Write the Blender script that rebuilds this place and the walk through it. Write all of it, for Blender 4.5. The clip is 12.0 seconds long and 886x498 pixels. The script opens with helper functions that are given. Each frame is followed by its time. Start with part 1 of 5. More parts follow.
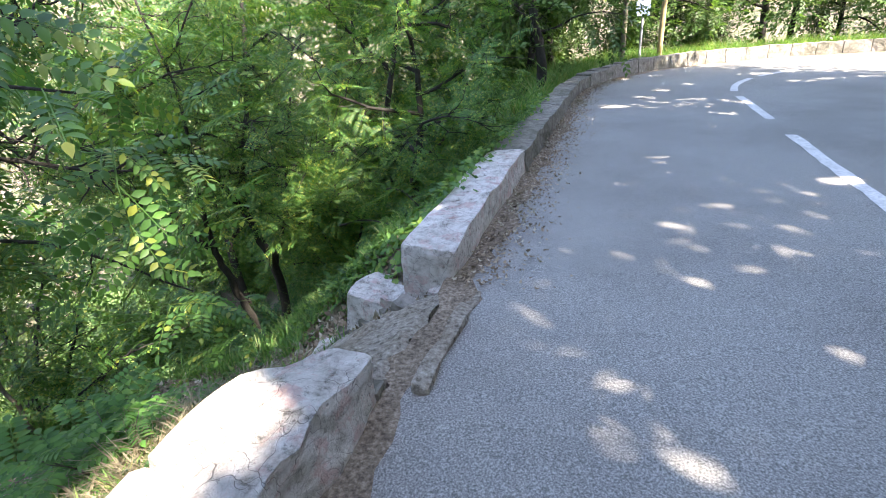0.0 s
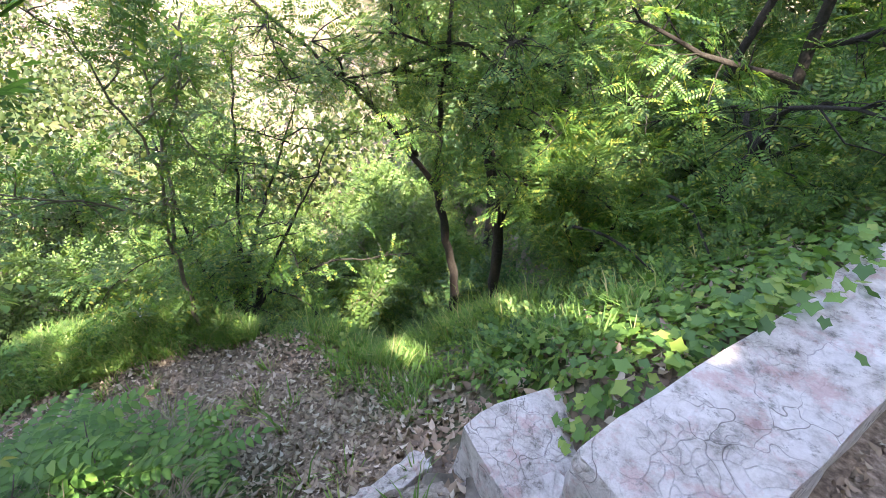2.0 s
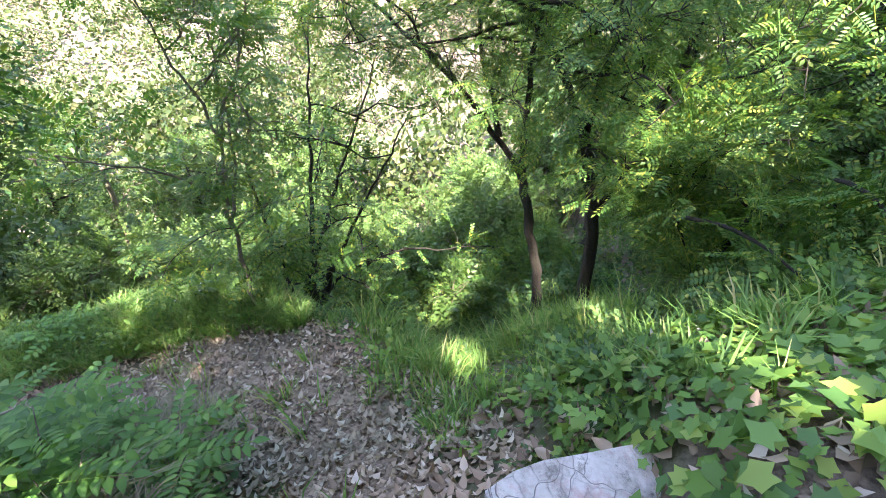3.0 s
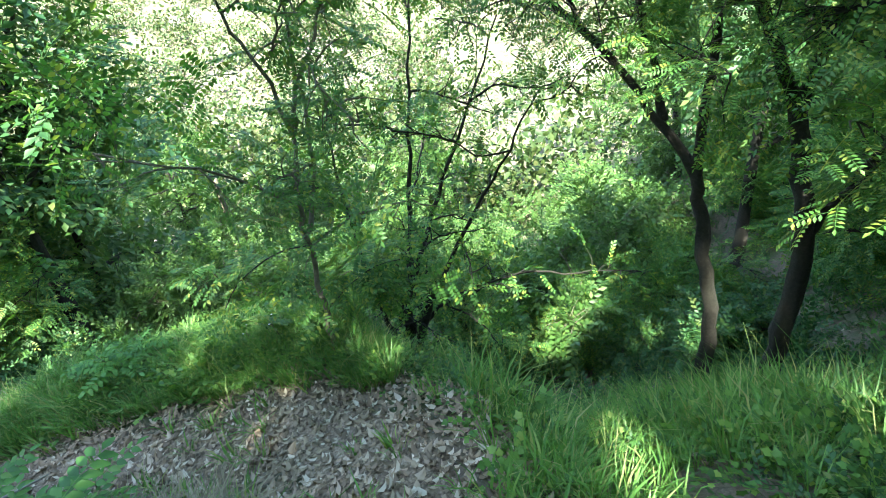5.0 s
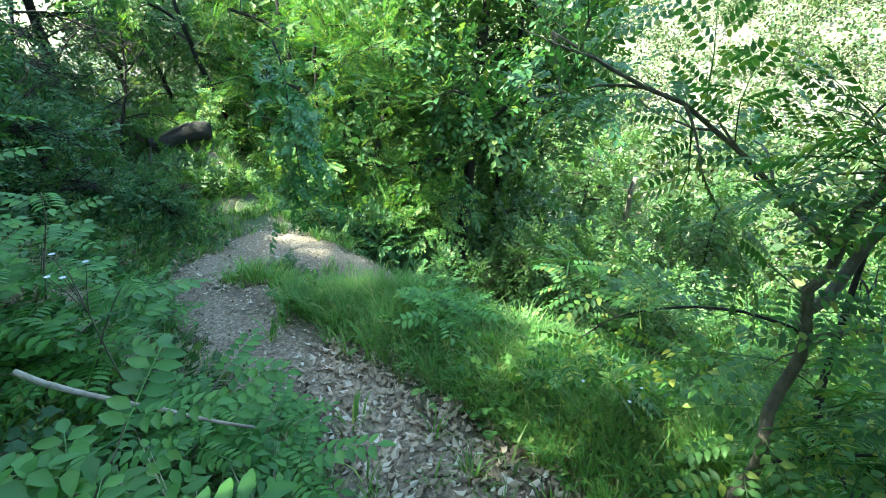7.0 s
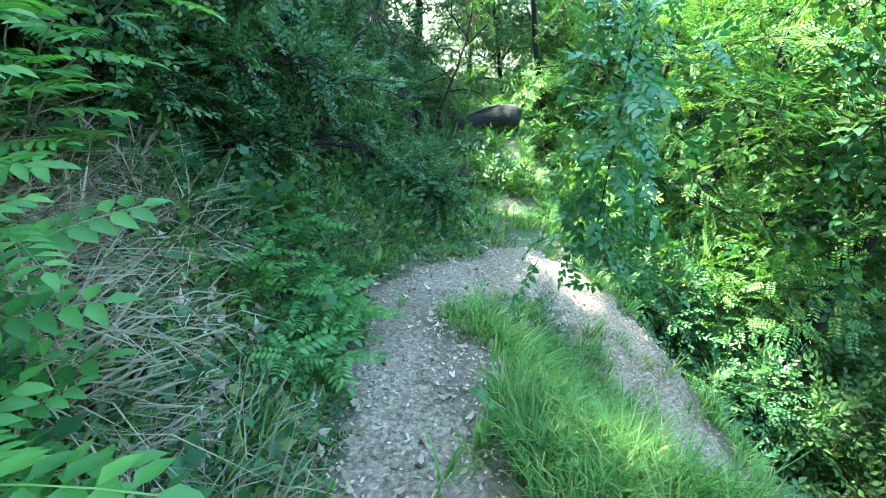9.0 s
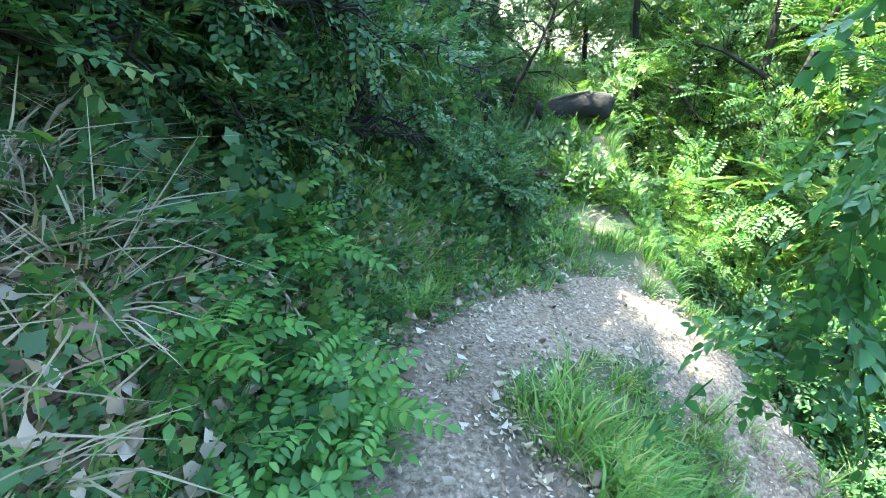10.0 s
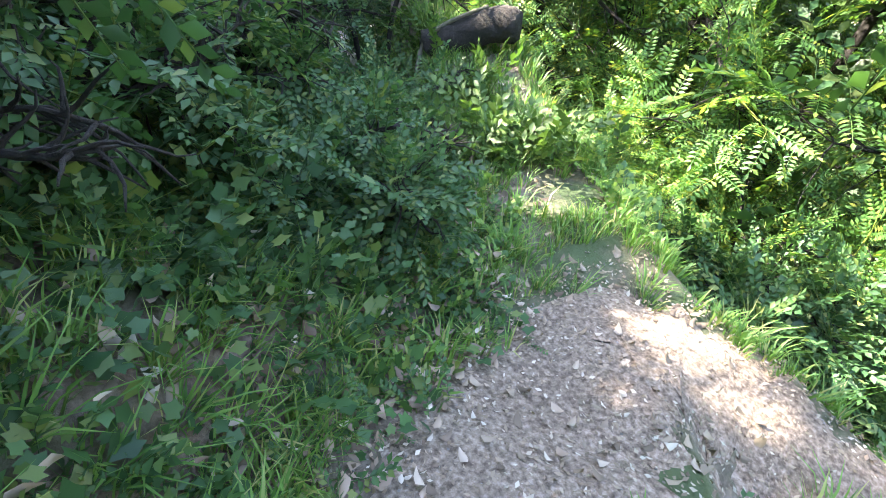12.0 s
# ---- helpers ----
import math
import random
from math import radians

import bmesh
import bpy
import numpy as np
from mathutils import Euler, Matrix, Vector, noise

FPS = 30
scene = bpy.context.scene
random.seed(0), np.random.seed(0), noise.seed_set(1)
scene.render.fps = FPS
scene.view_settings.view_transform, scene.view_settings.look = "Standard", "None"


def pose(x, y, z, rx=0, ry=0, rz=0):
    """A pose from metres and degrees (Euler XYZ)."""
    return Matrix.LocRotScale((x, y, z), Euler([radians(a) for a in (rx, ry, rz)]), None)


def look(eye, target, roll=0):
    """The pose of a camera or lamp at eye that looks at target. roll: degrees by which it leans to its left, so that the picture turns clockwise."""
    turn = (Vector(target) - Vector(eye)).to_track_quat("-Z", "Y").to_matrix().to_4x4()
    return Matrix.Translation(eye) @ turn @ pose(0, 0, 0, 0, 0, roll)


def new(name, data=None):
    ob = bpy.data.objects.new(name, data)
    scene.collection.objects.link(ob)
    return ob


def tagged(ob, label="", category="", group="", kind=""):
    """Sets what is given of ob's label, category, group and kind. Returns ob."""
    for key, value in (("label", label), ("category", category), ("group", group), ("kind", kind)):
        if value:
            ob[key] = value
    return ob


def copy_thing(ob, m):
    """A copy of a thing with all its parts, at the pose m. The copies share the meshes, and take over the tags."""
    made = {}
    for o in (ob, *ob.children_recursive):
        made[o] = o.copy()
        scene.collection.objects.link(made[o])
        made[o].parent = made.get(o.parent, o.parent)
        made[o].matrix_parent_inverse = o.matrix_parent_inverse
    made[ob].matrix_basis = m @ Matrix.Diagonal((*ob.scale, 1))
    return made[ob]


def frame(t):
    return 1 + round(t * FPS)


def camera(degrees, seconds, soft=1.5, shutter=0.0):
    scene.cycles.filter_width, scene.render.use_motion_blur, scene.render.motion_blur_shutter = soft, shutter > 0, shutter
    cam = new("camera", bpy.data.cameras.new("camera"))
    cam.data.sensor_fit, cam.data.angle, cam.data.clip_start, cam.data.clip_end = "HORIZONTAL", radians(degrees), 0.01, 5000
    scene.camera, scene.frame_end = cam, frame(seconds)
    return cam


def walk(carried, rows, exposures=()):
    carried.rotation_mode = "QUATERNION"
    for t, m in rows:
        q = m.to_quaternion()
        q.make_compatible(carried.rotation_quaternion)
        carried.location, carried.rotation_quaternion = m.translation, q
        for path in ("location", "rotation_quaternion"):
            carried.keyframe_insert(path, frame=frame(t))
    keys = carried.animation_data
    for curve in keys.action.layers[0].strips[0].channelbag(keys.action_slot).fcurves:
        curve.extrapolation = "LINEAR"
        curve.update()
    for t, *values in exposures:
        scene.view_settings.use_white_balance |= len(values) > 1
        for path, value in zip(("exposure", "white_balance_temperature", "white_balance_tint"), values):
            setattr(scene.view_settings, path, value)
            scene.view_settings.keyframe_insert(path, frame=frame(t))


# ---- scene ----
cam = camera(88.0, 12.0, soft=0.9)
PATH = [
    (0, (0.287, 0.049, 1.301), (0.148, 1.895, 0.544), -4.0),
    (0.5, (0.302, 0.723, 1.316), (-0.033, 2.526, 0.518), -2.1),
    (1, (0.233, 1.324, 1.335), (-0.42, 3.005, 0.471), -0.8),
    (1.5, (0.121, 1.819, 1.352), (-0.816, 3.304, 0.394), 1.1),
    (2, (-0.007, 2.175, 1.28), (-1.115, 3.476, 0.241), 2.2),
    (2.5, (-0.073, 2.461, 1.114), (-1.366, 3.551, 0.046), 1.0),
    (2.7, (-0.115, 2.564, 1.006), (-1.461, 3.599, -0.051), 0.5),
    (4.3, (-0.816, 3.064, 0.477), (-2.326, 3.882, -0.549), -9.6),
    (4.5, (-0.954, 3.065, 0.392), (-2.469, 3.893, -0.617), -9.0),
    (5, (-1.246, 3.103, 0.36), (-2.876, 3.733, -0.613), -8.0),
    (5.5, (-1.477, 3.077, 0.276), (-3.225, 3.417, -0.634), -6.5),
    (6, (-1.79, 3.07, 0.064), (-3.606, 3.053, -0.773), -3.6),
    (6.5, (-2.204, 3.001, -0.179), (-3.953, 2.552, -1.041), -0.4),
    (7, (-2.583, 2.79, -0.221), (-4.212, 1.987, -1.06), 2.0),
    (7.5, (-3.01, 2.475, -0.387), (-4.459, 1.318, -1.134), 1.8),
    (7.7, (-3.204, 2.364, -0.501), (-4.58, 1.103, -1.222), 2.1),
    (9.3, (-3.854, 1.306, -0.667), (-4.596, -0.316, -1.572), 7.5),
    (9.5, (-3.916, 1.108, -0.715), (-4.616, -0.531, -1.622), 8.2),
    (10, (-4.083, 0.625, -0.823), (-4.699, -1.012, -1.793), 8.4),
    (10.5, (-4.217, 0.145, -0.979), (-4.764, -1.466, -2.03), 9.7),
    (11, (-4.412, -0.232, -1.065), (-4.969, -1.805, -2.168), 8.1),
    (11.5, (-4.621, -0.536, -1.086), (-5.303, -2.051, -2.199), 5.6),
    (12, (-4.857, -0.777, -1.183), (-5.754, -2.172, -2.301), 2.6),
]
walk(cam, [(t, look(eye, target, roll)) for t, eye, target, roll in PATH],
     exposures=[(0, 3.05, 7300, 18), (1.5, 3.4, 8000, 26), (2.7, 3.6, 7500, 26), (4.3, 3.5, 6900, 3), (6.0, 3.45, 6800, -8), (7.5, 3.68, 6500, -12), (9.3, 4.48, 6250, -12), (10.3, 4.52, 6650, 9), (12, 4.32, 7150, 20)])
# ---------------------------------------------------------------- world, sun
SUN_TO = Vector((0.55, -0.45, 0.72)).normalized()
sun_data = bpy.data.lights.new("sun", "SUN")
sun_data.energy, sun_data.angle, sun_data.color = 4.3, radians(0.55), (1.0, 0.94, 0.84)
sun = new("sun", sun_data)
sun.matrix_world = look(SUN_TO * 40, (0, 0, 0))
world = bpy.data.worlds.new("sky")
scene.world = world
world.use_nodes = True
sky = world.node_tree.nodes.new("ShaderNodeTexSky")
sky.sky_type, sky.sun_disc = "NISHITA", False
sky.sun_elevation = math.asin(SUN_TO.z)
sky.sun_rotation = math.atan2(SUN_TO.x, SUN_TO.y)
world.node_tree.links.new(sky.outputs[0], world.node_tree.nodes["Background"].inputs[0])
world.node_tree.nodes["Background"].inputs[1].default_value = 0.135

# ---------------------------------------------------------------- materials
def ramp(nt, fac, stops):
    r = nt.nodes.new("ShaderNodeValToRGB")
    el = r.color_ramp.elements
    el[0].position, el[0].color = stops[0][0], (*stops[0][1], 1)
    el[1].position, el[1].color = stops[-1][0], (*stops[-1][1], 1)
    for p, c in stops[1:-1]:
        e = el.new(p)
        e.color = (*c, 1)
    nt.links.new(fac, r.inputs[0])
    return r.outputs[0]


def noise_tex(nt, scale, detail=5.0, rough=0.6, coord=None):
    n = nt.nodes.new("ShaderNodeTexNoise")
    n.inputs["Scale"].default_value, n.inputs["Detail"].default_value, n.inputs["Roughness"].default_value = scale, detail, rough
    if coord is not None:
        nt.links.new(coord, n.inputs["Vector"])
    return n.outputs[0]


def mixc(nt, fac, a, b, mode="MIX"):
    m = nt.nodes.new("ShaderNodeMix")
    m.data_type, m.blend_type = "RGBA", mode
    for sock, v in ((m.inputs[0], fac), (m.inputs[6], a), (m.inputs[7], b)):
        if isinstance(v, (int, float)):
            sock.default_value = v
        elif isinstance(v, tuple):
            sock.default_value = (*v, 1)
        else:
            nt.links.new(v, sock)
    return m.outputs[2]


def base_mat(name):
    m = bpy.data.materials.new(name)
    m.use_nodes = True
    nt = m.node_tree
    co = nt.nodes.new("ShaderNodeNewGeometry").outputs["Position"]
    return m, nt, nt.nodes["Principled BSDF"], co


def bump(nt, b, height, strength, dist):
    n = nt.nodes.new("ShaderNodeBump")
    n.inputs["Strength"].default_value, n.inputs["Distance"].default_value = strength, dist
    nt.links.new(height, n.inputs["Height"])
    nt.links.new(n.outputs[0], b.inputs["Normal"])


def surface_mat(name, stops, scale, big, big_tint, rough=0.9, bump_scale=60.0, bump_d=0.01, bump_s=0.6):
    """Two scales of colour and a fine relief."""
    m, nt, b, co = base_mat(name)
    c = ramp(nt, noise_tex(nt, scale, 8, 0.65, co), stops)
    c = mixc(nt, ramp(nt, noise_tex(nt, big, 4, 0.6, co), [(0.4, (0, 0, 0)), (0.65, (1, 1, 1))]), c, mixc(nt, 1.0, c, big_tint, "MULTIPLY"))
    nt.links.new(c, b.inputs["Base Color"])
    b.inputs["Roughness"].default_value = rough
    bump(nt, b, noise_tex(nt, bump_scale, 6, 0.7, co), bump_s, bump_d)
    return m


def leaf_mat(name, dark, light, odd=None, gloss=0.5, through_light=0.37):
    """Leaves: light passes through, each leaf has its own tone."""
    m, nt, b, co = base_mat(name)
    geo = nt.nodes.new("ShaderNodeNewGeometry")
    stops = [(0.0, dark), (0.75, light)] + ([(0.97, odd)] if odd else [(1.0, light)])
    c = ramp(nt, geo.outputs["Random Per Island"], stops)
    c = mixc(nt, ramp(nt, noise_tex(nt, 1.3, 3, 0.6, co), [(0.35, (0, 0, 0)), (0.7, (1, 1, 1))]), c, mixc(nt, 1.0, c, (0.62, 0.74, 0.72), "MULTIPLY"))
    nt.links.new(c, b.inputs["Base Color"])
    b.inputs["Roughness"].default_value = gloss
    b.inputs["Specular IOR Level"].default_value = 0.4
    t = nt.nodes.new("ShaderNodeBsdfTranslucent")
    nt.links.new(mixc(nt, 1.0, c, (1.5, 1.5, 0.7), "MULTIPLY"), t.inputs[0])
    mix = nt.nodes.new("ShaderNodeMixShader")
    mix.inputs[0].default_value = through_light
    nt.links.new(b.outputs[0], mix.inputs[1])
    nt.links.new(t.outputs[0], mix.inputs[2])
    nt.links.new(mix.outputs[0], nt.nodes["Material Output"].inputs[0])
    return m


LEAF_ROBINIA = leaf_mat("robinia leaf", (0.045, 0.12, 0.035), (0.10, 0.23, 0.05), (0.26, 0.30, 0.06))
LEAF_YOUNG = leaf_mat("young robinia leaf", (0.05, 0.145, 0.035), (0.10, 0.25, 0.05), (0.16, 0.3, 0.07))
# dark shrub green; on bank herbs and robinias it stands in for shade
LEAF_DARK = leaf_mat("dark shrub and shaded bank leaf", (0.03, 0.085, 0.035), (0.06, 0.15, 0.05), (0.15, 0.2, 0.06))
LEAF_OVAL = leaf_mat("glossy oval leaf", (0.045, 0.14, 0.06), (0.08, 0.21, 0.08), gloss=0.32)
LEAF_WOOD = leaf_mat("woodland leaf", (0.037, 0.092, 0.024), (0.086, 0.165, 0.043), (0.12, 0.19, 0.052))
LEAF_FAR = leaf_mat("far sunlit leaf", (0.021, 0.045, 0.013), (0.052, 0.082, 0.023), (0.10, 0.11, 0.045), through_light=0.28)
LEAF_IVY = leaf_mat("ivy leaf", (0.045, 0.125, 0.035), (0.13, 0.26, 0.055), (0.24, 0.33, 0.08), gloss=0.55, through_light=0.33)
GRASS = leaf_mat("grass blade", (0.07, 0.175, 0.04), (0.155, 0.31, 0.07), (0.34, 0.34, 0.14), through_light=0.35)
STRAW = leaf_mat("dry grass blade", (0.15, 0.125, 0.08), (0.31, 0.27, 0.19), gloss=0.7, through_light=0.2)
DEAD_LEAF = leaf_mat("dead leaf", (0.12, 0.085, 0.06), (0.36, 0.275, 0.205), (0.52, 0.45, 0.38), gloss=0.75, through_light=0.1)
PETAL = surface_mat("pale petal", [(0.3, (0.55, 0.6, 0.75)), (0.7, (0.75, 0.78, 0.85))], 40, 4, (0.9, 0.9, 0.9), 0.6)
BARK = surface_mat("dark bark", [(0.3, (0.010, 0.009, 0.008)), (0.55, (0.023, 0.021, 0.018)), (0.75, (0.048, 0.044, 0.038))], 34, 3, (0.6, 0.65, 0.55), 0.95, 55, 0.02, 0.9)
BARK_PALE = surface_mat("grey-green bark", [(0.3, (0.07, 0.068, 0.05)), (0.7, (0.17, 0.15, 0.115))], 30, 3, (0.7, 0.8, 0.6), 0.9, 70, 0.01, 0.8)
STRAW_WOOD = surface_mat("bleached dead wood", [(0.3, (0.19, 0.17, 0.135)), (0.7, (0.36, 0.33, 0.28))], 25, 4, (0.75, 0.72, 0.68), 0.85, 70, 0.004)
ASPHALT = surface_mat("worn asphalt", [(0.36, (0.10, 0.105, 0.102)), (0.5, (0.235, 0.238, 0.23)), (0.64, (0.43, 0.43, 0.415))], 110, 0.7, (0.8, 0.79, 0.79), 0.8, 150, 0.007, 0.9)


def stone_mat():
    """Pale limestone with dark cracks, grey lichen and pinkish streaks."""
    m, nt, b, co = base_mat("pale limestone")
    c = ramp(nt, noise_tex(nt, 10, 10, 0.72, co), [(0.33, (0.17, 0.16, 0.145)), (0.41, (0.48, 0.46, 0.43)), (0.52, (0.68, 0.66, 0.635)), (0.66, (0.80, 0.785, 0.765))])
    c = mixc(nt, ramp(nt, noise_tex(nt, 6.5, 7, 0.72, co), [(0.51, (0, 0, 0)), (0.61, (0.6, 0.6, 0.6))]), c, (0.58, 0.36, 0.34))
    c = mixc(nt, ramp(nt, noise_tex(nt, 16.0, 9, 0.8, co), [(0.55, (0, 0, 0)), (0.64, (0.8, 0.8, 0.8))]), c, (0.22, 0.22, 0.20))
    warp = nt.nodes.new("ShaderNodeMix")
    warp.data_type, warp.inputs[0].default_value = "VECTOR", 0.22
    nt.links.new(co, warp.inputs[4])
    n3 = nt.nodes.new("ShaderNodeTexNoise")
    n3.inputs["Scale"].default_value = 5.0
    nt.links.new(co, n3.inputs["Vector"])
    nt.links.new(n3.outputs[1], warp.inputs[5])
    vo = nt.nodes.new("ShaderNodeTexVoronoi")
    vo.feature, vo.inputs["Scale"].default_value = "DISTANCE_TO_EDGE", 7.5
    nt.links.new(warp.outputs[1], vo.inputs["Vector"])
    crack = ramp(nt, vo.outputs[0], [(0.0, (0.25, 0.25, 0.25)), (0.012, (1, 1, 1))])
    some = ramp(nt, noise_tex(nt, 2.3, 3, 0.6, co), [(0.42, (1, 1, 1)), (0.54, (0, 0, 0))])
    lines = mixc(nt, some, crack, (1.0, 1.0, 1.0))
    c = mixc(nt, lines, (0.10, 0.09, 0.08), c)
    vs = nt.nodes.new("ShaderNodeTexVoronoi")
    vs.feature, vs.inputs["Scale"].default_value = "DISTANCE_TO_EDGE", 19.0
    nt.links.new(warp.outputs[1], vs.inputs["Vector"])
    chips = mixc(nt, ramp(nt, noise_tex(nt, 3.7, 4, 0.6, co), [(0.4, (1, 1, 1)), (0.6, (0, 0, 0))]), ramp(nt, vs.outputs[0], [(0.0, (0.35, 0.35, 0.35)), (0.05, (1, 1, 1))]), (1.0, 1.0, 1.0))
    c = mixc(nt, 0.22, c, chips, "MULTIPLY")
    nt.links.new(c, b.inputs["Base Color"])
    b.inputs["Roughness"].default_value = 0.88
    h = mixc(nt, 0.6, noise_tex(nt, 14, 9, 0.75, co), lines, "MULTIPLY")
    bump(nt, b, mixc(nt, 0.7, h, chips, "MULTIPLY"), 1.0, 0.05)
    return m


STONE = stone_mat()
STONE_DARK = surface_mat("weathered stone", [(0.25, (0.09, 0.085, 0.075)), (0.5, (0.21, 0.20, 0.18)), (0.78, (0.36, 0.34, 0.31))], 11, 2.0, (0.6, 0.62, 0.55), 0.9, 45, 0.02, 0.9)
SOIL = surface_mat("trodden soil", [(0.34, (0.08, 0.06, 0.042)), (0.5, (0.21, 0.168, 0.125)), (0.68, (0.39, 0.33, 0.265))], 40, 1.6, (0.75, 0.72, 0.7), 0.95, 90, 0.015, 0.9)
RUBBLE = surface_mat("lime rubble and grit", [(0.34, (0.10, 0.088, 0.07)), (0.46, (0.25, 0.225, 0.19)), (0.58, (0.36, 0.335, 0.29)), (0.7, (0.52, 0.49, 0.44))], 30, 3.0, (0.7, 0.66, 0.6), 0.95, 60, 0.02, 1.0)
PAINT = surface_mat("worn road paint", [(0.3, (0.42, 0.43, 0.44)), (0.6, (0.72, 0.72, 0.72))], 30, 5, (0.8, 0.8, 0.8), 0.7, 150, 0.003, 0.4)
POLE = surface_mat("yellowed timber", [(0.3, (0.24, 0.18, 0.09)), (0.7, (0.42, 0.33, 0.17))], 20, 2, (0.8, 0.8, 0.75), 0.8, 60, 0.004)
METAL = surface_mat("grey painted steel", [(0.3, (0.36, 0.38, 0.40)), (0.7, (0.5, 0.52, 0.54))], 15, 3, (0.85, 0.85, 0.85), 0.45, 60, 0.001)
SIGN_BLUE = surface_mat("blue sign enamel", [(0.3, (0.30, 0.42, 0.68)), (0.7, (0.42, 0.54, 0.78))], 6, 3, (0.9, 0.9, 0.95), 0.4, 60, 0.001)


def ground_mat():
    """Forest floor: soil, litter and moss; the valley floor far below is pale river gravel."""
    m, nt, b, co = base_mat("forest floor")
    c = ramp(nt, noise_tex(nt, 22, 8, 0.7, co), [(0.28, (0.05, 0.04, 0.03)), (0.5, (0.14, 0.11, 0.085)), (0.75, (0.27, 0.22, 0.18))])
    c = mixc(nt, ramp(nt, noise_tex(nt, 1.4, 5, 0.6, co), [(0.42, (0, 0, 0)), (0.62, (1, 1, 1))]), c, (0.045, 0.075, 0.028))
    sep = nt.nodes.new("ShaderNodeSeparateXYZ")
    nt.links.new(co, sep.inputs[0])
    add = nt.nodes.new("ShaderNodeMath")
    add.operation = "MULTIPLY_ADD"
    nt.links.new(noise_tex(nt, 0.12, 4, 0.6, co), add.inputs[0])
    add.inputs[1].default_value = 5.0
    nt.links.new(sep.outputs[2], add.inputs[2])
    gravel = ramp(nt, noise_tex(nt, 2.0, 8, 0.75, co), [(0.3, (0.095, 0.08, 0.077)), (0.7, (0.18, 0.153, 0.15))])
    far = nt.nodes.new("ShaderNodeMapRange")
    nt.links.new(add.outputs[0], far.inputs[0])
    far.inputs[1].default_value, far.inputs[2].default_value = -10.0, -11.2
    beyond = nt.nodes.new("ShaderNodeMapRange")
    nt.links.new(sep.outputs[0], beyond.inputs[0])
    beyond.inputs[1].default_value, beyond.inputs[2].default_value = -34.0, -42.0
    both = nt.nodes.new("ShaderNodeMath")
    both.operation = "MAXIMUM"
    nt.links.new(far.outputs[0], both.inputs[0])
    nt.links.new(mixc(nt, beyond.outputs[0], (0.0, 0.0, 0.0), ramp(nt, noise_tex(nt, 0.05, 5, 0.6, co), [(0.56, (0, 0, 0)), (0.64, (1, 1, 1))])), both.inputs[1])
    c = mixc(nt, both.outputs[0], c, gravel)
    nt.links.new(c, b.inputs["Base Color"])
    b.inputs["Roughness"].default_value = 0.95
    bump(nt, b, noise_tex(nt, 40, 7, 0.7, co), 0.8, 0.02)
    return m


GROUND = ground_mat()

# ---------------------------------------------------------------- mesh tools
rng = np.random.default_rng(7)


def mesh_np(name, v, f, material, smooth=True):
    """A mesh from arrays of places and triangles or quads."""
    v, f = np.asarray(v, np.float32), np.asarray(f, np.int32)
    k = f.shape[1]
    me = bpy.data.meshes.new(name)
    me.vertices.add(len(v))
    me.vertices.foreach_set("co", v.ravel())
    me.loops.add(f.size)
    me.loops.foreach_set("vertex_index", f.ravel())
    me.polygons.add(len(f))
    me.polygons.foreach_set("loop_start", np.arange(0, f.size, k, dtype=np.int32))
    me.polygons.foreach_set("use_smooth", np.full(len(f), smooth))
    me.update(calc_edges=True)
    me.validate()
    me.materials.append(material)
    return me


def thing(name, label, category, at=(0, 0, 0), group="", kind=""):
    ob = new(name)
    ob.location = at
    ob.empty_display_size = 0.1
    return tagged(ob, label, category, group, kind)


def part_mesh(name, me, parent, label=""):
    ob = new(name, me)
    ob.parent = parent
    return tagged(ob, label)


def many(template, mats):
    """Copies of a template (places, triangles) at N x 4 x 4 matrices, as one pair of arrays."""
    v, f = template
    mats = np.asarray(mats)
    vh = np.c_[v, np.ones(len(v))]
    out = np.einsum("nij,vj->nvi", mats, vh)[:, :, :3].reshape(-1, 3)
    ff = (f[None] + (np.arange(len(mats)) * len(v))[:, None, None]).reshape(-1, f.shape[1])
    return out, ff


def merge(pairs):
    vs, fs, n = [], [], 0
    for v, f in pairs:
        vs.append(v)
        fs.append(f + n)
        n += len(v)
    return np.concatenate(vs), np.concatenate(fs)


def frames_of(places, ahead, ups, scales):
    """Matrices with x along ahead, z near ups, at places."""
    x = ahead / np.maximum(np.linalg.norm(ahead, axis=1, keepdims=True), 1e-9)
    y = np.cross(ups, x)
    bad = np.linalg.norm(y, axis=1) < 1e-3
    y[bad] = np.cross(np.array([0.3, 1.0, 0.2]), x[bad])
    y /= np.linalg.norm(y, axis=1, keepdims=True)
    z = np.cross(x, y)
    s = np.asarray(scales).reshape(-1, 1)
    m = np.zeros((len(places), 4, 4))
    m[:, :3, 0], m[:, :3, 1], m[:, :3, 2], m[:, :3, 3], m[:, 3, 3] = x * s, y * s, z * s, places, 1
    return m


def unit(n, r=None):
    r = rng if r is None else r
    v = r.normal(size=(n, 3))
    return v / np.linalg.norm(v, axis=1, keepdims=True)


